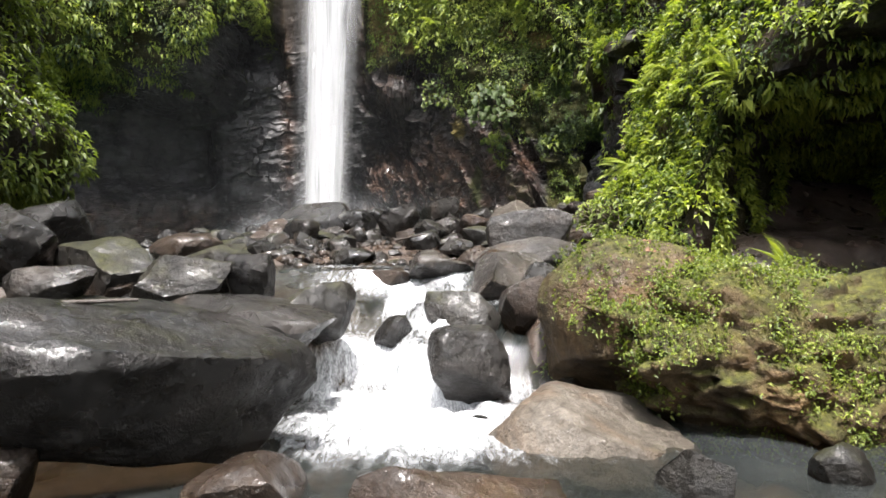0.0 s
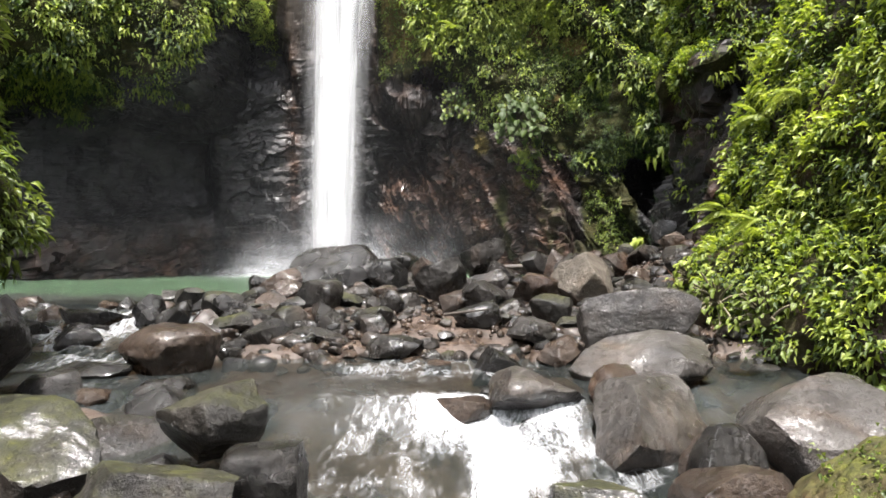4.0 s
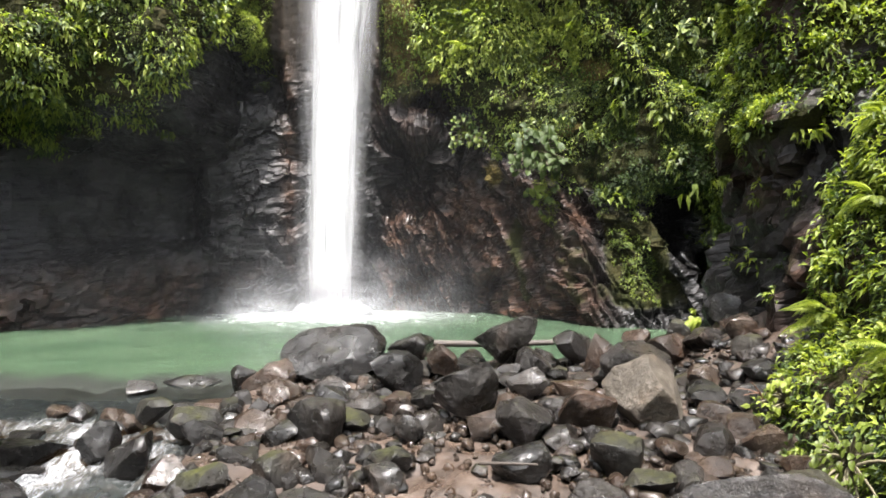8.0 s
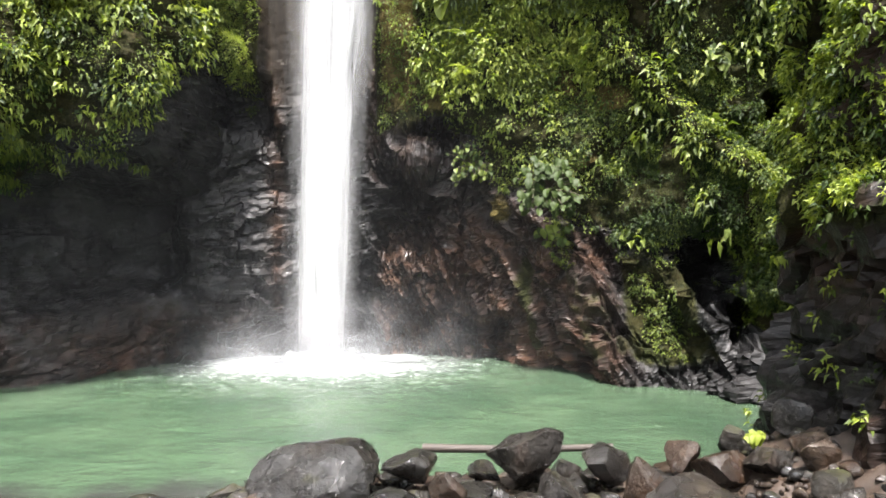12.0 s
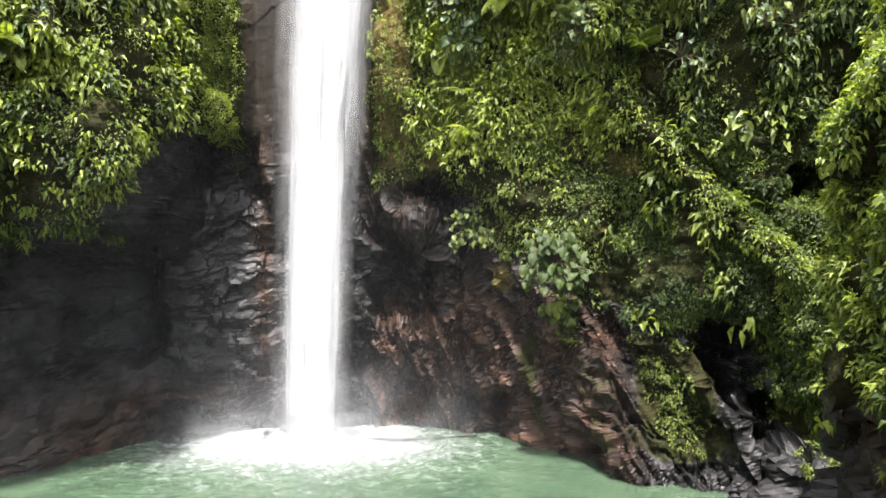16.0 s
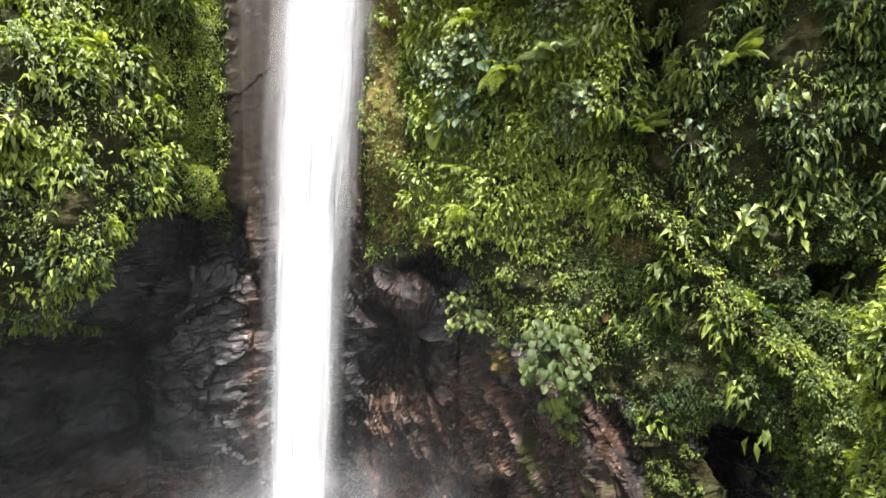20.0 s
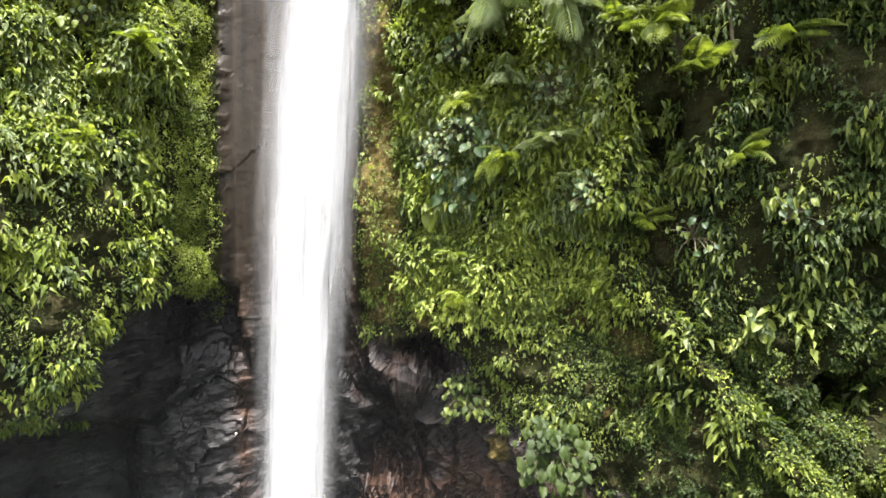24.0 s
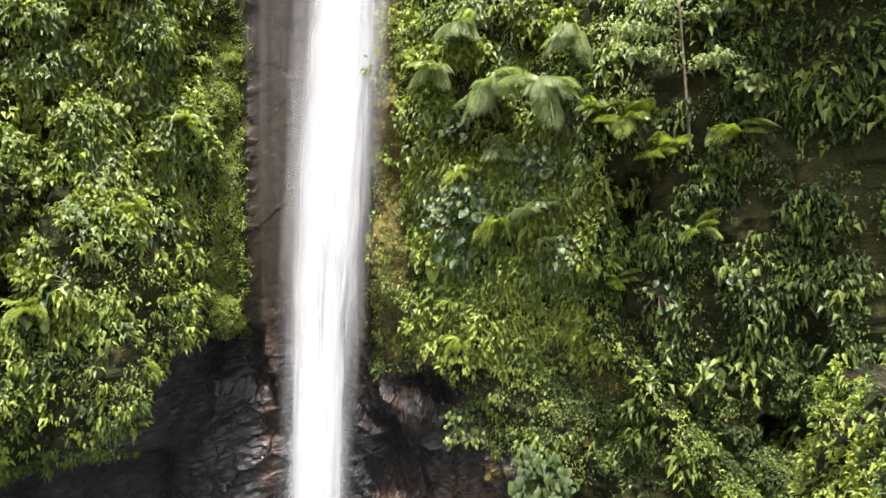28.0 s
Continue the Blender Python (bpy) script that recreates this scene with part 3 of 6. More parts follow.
def back_wall(x, z):
    y = [np.interp(x, *r) for r in (BASE, LOW, HIGH, TOP)]
    y0 = y[0] + (y[1] - y[0]) * smooth(0, 4, z)
    edge = np.interp(x, [-20, -10.3, -9.8, -9.5, -8.2, -7.2, -3.4, 40], [6.6, 6.9, 8.0, 10.0, 10.6, 8.0, 7.4, 8.0])
    width = np.interp(x, [-9.5, -7.5, -3, 0], [0.7, 0.7, 2.0, 2.5])
    y1 = y0 + (y[2] - y0) * smooth(edge - width, edge + width, z)
    # Unseen top is shaped for light: leans back for sun, juts right for shade.
    out = y1 + (y[3] - y[2]) * smooth(9.5, 16, z) + 0.5 * np.maximum(z - 23, 0) * (1 - smooth(5.0, 7.5, x)) - 0.9 * np.clip(z - 20.5, 0, 4.5) * smooth(5.0, 7.5, x)
    hole = dark_holes(x, z)
    nook = np.exp(-((x + 1.4) / 1.25) ** 4 - ((z - 8.35 - 0.1 * x) / 0.45) ** 4)
    den = np.exp(-np.maximum(np.abs(x + 2.5) - 0.9, 0) ** 2 / 0.15) * smooth(3.6, 4.4, z) * (1 - smooth(6.6, 7.4, z))
    vault = smooth(-10.2, -9.6, x) * (1 - smooth(-7.9, -7.5, x)) * smooth(8.0, 8.6, z) * (1 - smooth(10.0, 10.6, z))
    slot = np.exp(-((x - 0.9) / 0.55) ** 2) * (1 - smooth(1.2, 1.9, z))
    cave = smooth(-10.4, -11.6, x) * smooth(-16, -13, x) * smooth(2.0, 3.2, z) * (1 - smooth(5.6, 6.6, z))
    return out + 3.6 * hole + 1.6 * nook + 1.3 * den + 0.9 * vault + 1.2 * slot + 1.6 * cave


def along(plan):
    d = np.concatenate([[0], np.cumsum(np.hypot(*np.diff(np.array(plan), axis=0).T))])
    return d, np.array(plan, float)


def wall_sheet(name, label, pos, s_values, z_values, relief, moss_of, rust_of, seed):
    """A rock face as one sheet; gives back its points, normals and steps for planting."""
    s, z = np.meshgrid(s_values, z_values, indexing="ij")
    p = pos(s, z)
    n = grid_normals(p)
    r, leaf_bed = relief(s, z, p)
    p = p + n * r[..., None]
    n = grid_normals(p)
    me = mesh_from(name, p.reshape(-1, 3), grid_faces(*s.shape), CLIFF, True)
    attribute(me, "moss", moss_of(s, z, p))
    attribute(me, "rust", rust_of(s, z, p))
    attribute(me, "earth", back_earth(s, z) if name == "cliff_back" else 0 * s)
    attribute(me, "slick", smooth(-8.4, -8.0, s) * (1 - smooth(-3.8, -3.2, s)) * smooth(7.0, 12.5, z) if name == "cliff_back" else 0 * s)
    tagged(new(name, me), label, "cliff", kind="structure")
    area = np.linalg.norm(np.cross(np.gradient(p, axis=0), np.gradient(p, axis=1)), axis=-1)
    return s, z, p, n, area


def plant_line(x):
    """The lowest height at which the back wall is overgrown."""
    return np.interp(x, [-15, -13.2, -12.4, -10.9, -10.2, -9.95, -9.7, -9.1, -8.3, -7.95, -3.9, -3.7, -2.8, 0.0, 0.5, 1.5, 2.0, 3.0, 3.5, 4.5, 5.3, 6.0, 6.9, 7.15, 7.5, 8.5, 12],
                     [6.0, 6.4, 7.0, 7.0, 7.9, 9.3, 10.2, 10.6, 10.4, 40, 40, 8.1, 8.9, 8.0, 6.7, 6.0, 5.9, 5.2, 4.8, 4.3, 4.2, 4.5, 4.5, 3.2, 2.0, 0.7, 0.5])


def back_relief(s, z, p):
    bare = 1 - smooth(-0.8, 0.8, z - plant_line(s))
    flow = 0.5 * fbm(p * 0.9, 3, 23)[..., None]
    level = ridged(np.stack([0.45 * s + 0.3 * z, 0 * s, 1.3 * z - 0.3 * s], -1) + flow, 5, 11)
    facets = np.abs(vnoise(np.stack([0.55 * s - 0.5 * z, 0 * s, 0.4 * z], -1) + 0.4 * flow, 27))
    ripple = ridged(np.stack([1.3 * s, 0 * s, 4.2 * z - 0.8 * s], -1) + 0.8 * flow, 3, 28)
    lean = np.stack([1.5 * s + 0.8 * z, 0.13 * z - 0.2 * s, 0 * s], -1)
    ribs = ridged(lean + 0.2 * fbm(p * 1.2, 2, 24)[..., None], 4, 13)
    chips = ridged(p * 2.4 + 0.3 * z[..., None], 4, 19)
    bend = 0.35 * fbm(p * 0.8, 3, 30)
    left = 0.05 * level + 0.4 * facets + 0.02 * ripple + 0.015 * chips + 0.3 * blocks(0.45 * s + 0.2 * z + bend, 0.8 * z - 0.25 * s + bend, 81) + 0.12 * blocks(1.3 * s + bend, 3.2 * z - 0.6 * s + bend, 84)
    left = left * (1 - 0.7 * smooth(-9.7, -10.6, s) * (1 - 0.8 * smooth(2.2, 1.0, z)))
    right = 0.34 * ribs + 0.05 * chips + 0.6 * blocks(0.75 * s + 0.4 * z + bend, 0.34 * z + bend, 82) + 0.22 * blocks(1.7 * s + 0.9 * z + bend, 0.7 * z + bend, 83, 0.8) + 0.025 * blocks(4.0 * s + 1.5 * z + bend, 2.4 * z + bend, 85, 0.8)
    bulge = np.where(s > -3.8, 0.34, 0.6) * fbm(p * np.array([0.6, 0.6, 0.4]), 4, 8) + 0.16 * fbm(p * 2.5, 3, 5)
    rise = z - (10.3 - 1.45 * (s - 4.5))
    ridge = smooth(3.6, 4.4, s) * (1 - smooth(7.2, 7.8, s)) * (0.6 * np.exp(-((rise + 0.2) / 0.5) ** 2) - 0.55 * np.exp(-((rise - 0.75) / 0.35) ** 2))
    r = 0.28 * fbm(p * 0.33, 4, 2) + bare * ((left + (right - left) * smooth(-4.9, -3.6, s)) + 0.05 * fbm(p * 2.0, 4, 6)) + (1 - bare) * (bulge + ridge)
    chute = smooth(-8.4, -7.6, s) * (1 - smooth(-3.9, -3.2, s)) * smooth(6.5, 12, z)
    return r * (1 - 0.93 * chute), bare


def back_moss(s, z, p):
    over = smooth(-0.3, 0.6, z - plant_line(s))
    right = np.maximum(smooth(0.8, 2.4, s), 0.85 * smooth(-1.6, 0.2, s) * smooth(4.6, 6.0, z)) * smooth(-0.2, 1.2, z) * 0.6 * (0.6 + 0.8 * vnoise(np.stack([s * 0.9 + z * 0.35, 0 * s, z * 0.12], -1), 14))
    strip = smooth(-9.4, -9.0, s) * (1 - smooth(-8.2, -7.8, s)) * smooth(9.8, 10.5, z) * 0.85
    brown = smooth(-3.9, -3.5, s) * (1 - smooth(-2.4, -1.8, s)) * smooth(8, 9, z) * 0.9
    lean = s + 0.2 * z
    streak = (np.exp(-((lean - 2.25) / 0.28) ** 2) + 0.7 * np.exp(-((lean - 3.7) / 0.2) ** 2) + np.exp(-((lean - 5.3) / 0.45) ** 2)) * smooth(0.2, 0.8, z) * (1 - smooth(3.4, 4.6, z)) * 0.75
    slope = smooth(4.0, 4.6, s) * (1 - smooth(6.0, 6.5, s)) * smooth(0.3, 0.8, z) * (1 - smooth(3.4, 4.2, z)) * 0.7
    slab = np.exp(-((s - 1.0) / 0.5) ** 2 - ((z - 5.5) / 0.7) ** 2) * 0.8
    return np.clip(np.maximum.reduce([over * 0.85, right, strip, brown, streak, slope, slab]), 0, 1)


def back_earth(s, z):
    """Bare brown soil that shows through the growth."""
    spots = ((-2.0, 10.6, 0.7, 0.8), (2.6, 9.6, 0.5, 0.45), (3.9, 8.9, 0.8, 0.5), (-2.6, 13.0, 0.4, 1.6), (-2.9, 16.5, 0.35, 1.6), (1.0, 5.6, 0.5, 0.7), (3.3, 6.9, 0.4, 0.3), (-1.6, 9.4, 0.6, 0.4))
    return np.clip(sum(np.exp(-((s - a) / u) ** 2 - ((z - b) / v) ** 2) for a, b, u, v in spots) + 0.55 * smooth(-3.8, -3.4, s) * (1 - smooth(-2.7, -2.3, s)) * smooth(8.5, 9.5, z), 0, 1)


def back_rust(s, z, p):
    n = 0.5 + 0.5 * fbm(p * 0.5, 3, 17)
    low_right = smooth(-4.2, -3.2, s) * (1 - smooth(2.5, 5.0, s)) * (1 - 0.75 * smooth(3.0, 6.5, z))
    low_left = smooth(-17, -14, s) * (1 - smooth(-9, -7, s)) * (1 - smooth(0.8, 2.6, z)) * 0.6
    beside = np.exp(-((s + 7.5) / 0.35) ** 2) * smooth(1, 3, z) * 0.7 + np.exp(-((s + 3.7) / 0.4) ** 2) * smooth(5, 8, z) * 0.5
    return np.clip(np.maximum.reduce([low_right, low_left, beside]) * (0.35 + 0.9 * n), 0, 1)


back_x = np.concatenate([np.linspace(-38, -15.2, 40), np.arange(-15, -12.1, 0.11), np.arange(-12, 7.9, 0.065), np.arange(8.0, 9.6, 0.11), np.linspace(9.8, 38, 50)])
BACK = wall_sheet("cliff_back", "dark wet rock amphitheatre behind the waterfall", lambda s, z: np.stack([s, back_wall(s, z), z], -1),
                  back_x, np.concatenate([np.arange(-1.8, -0.1, 0.2), np.arange(0, 9.4, 0.065), np.arange(9.5, 20, 0.11), np.arange(20, 31, 0.4)]), back_relief, back_moss, back_rust, 1)

RIGHT_D, RIGHT_P = along([(9.0, -26), (6.5, -14), (5.2, 0), (4.7, 5), (4.1, 7.4), (3.5, 9.4), (3.25, 11.5), (3.4, 13.2), (3.85, 14.4), (4.0, 15.6), (4.05, 16.8), (4.7, 17.8), (7.4, 18.8), (12, 19.6), (20, 20)])
LEFT_D, LEFT_P = along([(-9.5, -26), (-7.2, -14), (-6.9, 0), (-6.6, 6), (-6.2, 9.4), (-6.35, 10.6), (-8.8, 11.4), (-14, 11.6), (-24, 11.0)])


def right_wall(s, z):
    x, y = np.interp(s, RIGHT_D, RIGHT_P[:, 0]), np.interp(s, RIGHT_D, RIGHT_P[:, 1])
    roof = 1.7 + 0.42 * np.clip(8.2 - y, 0, 4)
    hollow = smooth(1.5, 3.5, y) * (1 - smooth(8.5, 9.0, y)) * (1 - smooth(-0.5, 0.5, z - roof))
    spur = smooth(13.6, 15.0, y)
    skirt = smooth(8.8, 9.6, y) * (1 - spur)
    x = x + skirt * (0.25 * smooth(0.6, 1.6, z) - 0.3 * (1 - smooth(0.0, 1.0, z)))
    under = spur * (1 - smooth(3.7, 4.6, z))
    x = x + 0.3 * np.maximum(z - 0.8, 0) * (1 - spur) + 3.4 * hollow + spur * (0.3 * smooth(4.6, 5.2, z) + 0.3 * np.maximum(z - 7.4, 0)) + 0.35 * under
    y = y + 4.0 * hollow * smooth(6.0, 8.0, y) + 0.9 * under * smooth(15.5, 17.0, y)
    return np.stack([x, y, z], -1)


def left_wall(s, z):
    x, y = np.interp(s, LEFT_D, LEFT_P[:, 0]), np.interp(s, LEFT_D, LEFT_P[:, 1])
    under = 0.7 * (1 - smooth(0.0, 1.2, z))
    return np.stack([x - 0.3 - under - 0.03 * np.maximum(z - 1.5, 0) + 0.35 * np.exp(-((z - 1.6) / 0.9) ** 2), y, z], -1)


def side_relief(s, z, p):
    return (0.2 - 0.08 * smooth(14, 15, p[..., 1])) * fbm(p * 0.7, 4, 41) + 0.10 * fbm(p * 2.2, 3, 42) + smooth(13.4, 14.6, p[..., 1]) * (0.55 * blocks(0.9 * s, 0.7 * z + 0.2 * s, 86) + 0.2 * blocks(2.6 * s, 2.0 * z, 87, 0.8)), None


side_moss = lambda s, z, p: np.clip(0.5 + 0.35 * fbm(p * 0.8, 3, 44) - 0.55 * smooth(13.4, 14.2, p[..., 1]) * (1 - smooth(4.0, 4.5, z)) + 0.5 * smooth(14.5, 15.5, p[..., 1]) * np.exp(-((z - 4.9) / 0.5) ** 2) - 0.45 * smooth(2.5, 4, p[..., 1]) * (1 - smooth(8.2, 8.6, p[..., 1])) * (1 - smooth(2, 2.8, z)), 0, 1)
no_rust = lambda s, z, p: np.clip(0.3 + 0.4 * fbm(p * 0.5, 3, 45), 0.05, 0.7)
rs = np.concatenate([np.linspace(0, RIGHT_D[2], 30), np.arange(RIGHT_D[2] + 0.1, RIGHT_D[-3], 0.1), np.linspace(RIGHT_D[-3] + 0.2, RIGHT_D[-1], 40)])[::-1]
RIGHT = wall_sheet("cliff_right", "overgrown rock wall beside the stream", right_wall, rs, np.arange(-2.2, 11, 0.12), side_relief, side_moss, no_rust, 2)
ls = np.concatenate([np.linspace(0, LEFT_D[2], 30), np.arange(LEFT_D[2] + 0.1, LEFT_D[-1], 0.13)])
LEFT = wall_sheet("cliff_left", "overgrown rock wall at the stream's outlet", left_wall, ls, np.arange(-2.2, 7.6, 0.14), side_relief, side_moss, no_rust, 3)


# ---- the waterfall ----
def fall_sheet(name, parent, material, grow, forward, seed, label=""):
    z = np.linspace(-0.05, 27, 240)
    u = np.linspace(-1, 1, 40)
    uu, zz = np.meshgrid(u, z, indexing="ij")
    l = np.interp(zz, [0, 8, 14, 18, 21, 27], [-6.62, -6.5, -6.38, -6.12, -5.92, -5.7])
    r = np.interp(zz, [0, 3, 8, 12, 15, 20, 27], [-4.48, -4.5, -4.35, -3.85, -3.6, -3.2, -3.0])
    mid, half = (l + r) / 2, (r - l) / 2 * grow
    x = mid + uu * half + 0.06 * vnoise(np.stack([uu * 3, zz * 0.5, 0 * uu + seed], -1), seed)
    y = 29.5 - forward - 0.35 * np.sqrt(np.clip(1 - uu ** 2, 0, 1)) + 0.1 * fbm(np.stack([uu * 6, zz * 0.25, 0 * uu + seed], -1), 3, seed)
    me = mesh_from(name, np.stack([x, y, zz], -1).reshape(-1, 3), grid_faces(*uu.shape), material)
    attribute(me, "body", np.clip(1 - np.abs(uu), 0, 1) ** 0.8)
    return part(name, me, parent, label)


waterfall = tagged(new("waterfall"), "tall white waterfall dropping free into the pool", "waterfall")
fall_sheet("water_column", waterfall, FALL_CORE, 0.98, 0.0, 3)
fall_sheet("water_veil", waterfall, FALL_VEIL, 1.45, 0.12, 9, "thin veil of spray round the column")



def mist_sheet(parent, y, reach, height, strength, seed):
    """A thin drift of spray standing over the pool; also used for broad added haze."""
    u, v = np.meshgrid(np.linspace(-1, 1, 50), np.linspace(0, 1, 24), indexing="ij")
    x = -5.5 + u * reach
    yy = y + 0.5 * u ** 2 + 0.25 * fbm(np.stack([u * 3, v * 2, 0 * u + seed], -1), 3, seed)
    me = mesh_from("mist", np.stack([x, yy, v * height], -1).reshape(-1, 3), grid_faces(*u.shape), MIST)
    cloud = 0.75 + 0.6 * fbm(np.stack([u * 4, v * 2.5, 0 * u + seed], -1), 3, seed + 1)
    attribute(me, "body", np.clip(strength * cloud * (1 - np.abs(u)) ** 1.2 * np.clip(1 - v, 0, 1) ** 1.6, 0, 0.9))
    return part("mist", me, parent, "pale drifting spray and haze")


# The last two sheets are added haze, broad and faint, that lifts dark tones.
for y, reach, height, strength, seed in ((26.9, 6.0, 1.1, 0.4, 70), (27.6, 5.4, 1.6, 0.5, 74), (28.3, 5.4, 1.9, 0.75, 71), (29.0, 6.0, 2.8, 0.5, 72), (29.6, 6.5, 4.2, 0.3, 73),
                                         (24.4, 13.0, 15.0, 0.02, 75), (22.6, 12.0, 11.0, 0.014, 76)):
    mist_sheet(waterfall, y, reach, height, strength, seed)

u, v = np.meshgrid(np.linspace(-1, 1, 60), np.linspace(-1, 1, 40), indexing="ij")
top = np.clip(1 - u ** 2 - v ** 2, 0, 1)
q = np.stack([u * 3, v * 3, 0 * u], -1)
h = top ** 0.8 * (0.25 + 0.3 * fbm(q, 4, 91)) + 0.3 * np.exp(-((u + 0.5) / 0.3) ** 2 - (v / 0.5) ** 2)
me = mesh_from("splash", np.stack([-5.6 + 1.8 * u, 29.0 + 0.9 * v, np.clip(h, 0, 2) - 0.03], -1).reshape(-1, 3), grid_faces(*u.shape), MIST)
attribute(me, "body", np.clip(0.9 * top ** 1.8, 0, 0.8))
part("splash", me, waterfall, "white boiling water at the foot")

rng = np.random.default_rng(5)


def drops(name, count, centre, size, radius, label):
    c = np.asarray(centre) + rng.normal(size=(count, 3)) * size
    c[:, 2] = np.abs(c[:, 2])
    tet = np.array([(1, 1, 1), (1, -1, -1), (-1, 1, -1), (-1, -1, 1)]) * 0.6
    v = c[:, None] + tet[None] * (radius * rng.uniform(0.4, 1.3, (count, 1, 1)))
    f = np.array([(0, 1, 2), (0, 3, 1), (0, 2, 3), (1, 3, 2)])[None] + 4 * np.arange(count)[:, None, None]
    return tagged(new(name, mesh_from(name, v.reshape(-1, 3), f.reshape(-1, 3), SPRAY)), label, "spray", kind="stuff")


drops("spray", 400, (-5.6, 29.2, 0), (1.3, 0.6, 0.35), 0.008, "white spray thrown up where the falls hit the pool")


# ---- foliage ----
def leaf_mesh(name, root, axis, up, length, ratio, material, droop=0.25, fold=0.12):
    """Many folded, drooping leaves in one mesh; one island each."""
    axis = unit(axis)
    side = unit(np.cross(axis, up))
    nrm = np.cross(side, axis)
    L = length[:, None]
    w = L * np.reshape(ratio, (-1, 1)) * 0.5
    down = np.array([0, 0, -1.0])
    mid = root + axis * L * 0.42 + nrm * L * 0.06
    tip = root + axis * L * 0.95 + down * L * droop
    v = np.stack([root, mid + side * w + nrm * L * fold, mid, mid - side * w + nrm * L * fold, tip], 1)
    f = np.array([(0, 2, 1), (0, 3, 2), (1, 2, 4), (2, 3, 4)])[None] + 5 * np.arange(len(root))[:, None, None]
    return mesh_from(name, v.reshape(-1, 3), f.reshape(-1, 3), material, True)


def overgrow(name, label, sheet, weight, clumps, leaves, radius, length, ratio, material, seed, hang=0.6, lift=0.35):
    """Cover a rock face with clumps of leaves where weight says so."""
    g = np.random.default_rng(seed)
    s, z, p, n, area = sheet
    w = (weight(s, z, p) * area).ravel()
    w = np.clip(w, 0, None)
    pick = g.choice(w.size, clumps, p=w / w.sum())
    c, cn = p.reshape(-1, 3)[pick], n.reshape(-1, 3)[pick]
    big = g.uniform(0.55, 1.35, clumps)
    count = np.maximum(3, (leaves * big ** 2 * g.uniform(0.5, 1.4, clumps)).astype(int))
    which = np.repeat(np.arange(clumps), count)
    m = len(which)
    cn, big = cn[which], big[which]
    o = unit(g.normal(size=(m, 3))) * (g.uniform(0, 1, (m, 1)) ** 0.5)
    inward = np.sum(o * cn, 1, keepdims=True)
    o = o - cn * inward + cn * np.abs(inward) * 0.75
    root = c[which] + o * (radius * big)[:, None] + cn * (radius * lift * big)[:, None]
    axis = unit(0.6 * cn + 0.5 * o + 0.55 * g.normal(size=(m, 3)) + np.array([0, 0, -hang]))
    up = unit(cn * 0.7 + np.array([0, 0, 0.9]) + 0.45 * g.normal(size=(m, 3)))
    tone = g.uniform(0.8, 1.2, clumps)[which]
    size = length * g.uniform(0.55, 1.35, m) * tone
    me = leaf_mesh(name, root, axis, up, size, ratio * g.uniform(0.75, 1.25, m), material)
    return tagged(new(name, me), label, "foliage", kind="stuff")


def patchy(p, scale, seed, low=-0.2, high=0.35):
    return smooth(low, high, fbm(p * scale, 3, seed))


def w_right_back(s, z, p):
    on = smooth(-0.25, 0.35, z - plant_line(s)) * smooth(-3.7, -3.3, s) * (1 - 0.8 * (1 - smooth(-2.7, -2.2, s)) * smooth(8.5, 10, z)) * (1 - smooth(15, 18, s)) * (1 - smooth(24, 27, z))
    rise = z - (10.3 - 1.45 * (s - 4.5))
    cleft = smooth(3.8, 4.4, s) * (1 - smooth(7.0, 7.6, s)) * np.exp(-((rise - 0.8) / 0.3) ** 2)
    nook = np.exp(-((s + 1.4) / 1.25) ** 4 - ((z - 8.35 - 0.1 * s) / 0.4) ** 4)
    return on * (1 - 0.75 * back_earth(s, z)) * (1 - np.minimum(dark_holes(s, z) * 1.5, 1)) * (1 - 0.85 * cleft) * (1 - nook) * (1 - 0.9 * np.exp(-((s - 2.5) / 1.0) ** 4 - ((z - 5.6) / 1.2) ** 4)) * (1 - 0.8 * np.exp(-((s + 0.4) / 0.8) ** 4 - ((z - 7.0) / 0.7) ** 4)) * (0.05 + 0.95 * patchy(p, 0.9, 51, -0.1, 0.3))


def w_left_back(s, z, p):
    on = smooth(-0.2, 0.3, z - plant_line(s)) * (1 - smooth(-9.4, -9.1, s)) * smooth(-24, -18, s) * (1 - smooth(24, 27, z))
    return on * (1 - np.minimum(dark_holes(s, z) * 1.4, 1)) * (0.05 + 0.95 * patchy(p, 0.8, 52, -0.15, 0.3))


def w_vines(s, z, p):
    a = np.exp(-((s - 5.2 + 0.25 * (z - 1.9)) / 0.42) ** 2) * smooth(0.7, 1.2, z) * (1 - smooth(2.7, 3.3, z)) * 1.3
    b = np.exp(-((s - 2.85) / 0.2) ** 2) * smooth(3.2, 3.6, z) * (1 - smooth(5.2, 6, z))
    c = smooth(7.4, 7.9, s) * (1 - smooth(8.6, 9.4, s)) * smooth(0.6, 1.2, z) * (1 - smooth(6, 7, z)) * 0.8
    e = np.exp(-((s - 5.1 + 0.5 * (z - 4)) / 0.5) ** 2) * smooth(3.2, 3.8, z) * (1 - smooth(4.6, 5.2, z)) * 0.5
    f = np.exp(-((s + 8.7) / 0.3) ** 2 - ((z - 9.4) / 0.12) ** 2)
    return a + b + c + e + f


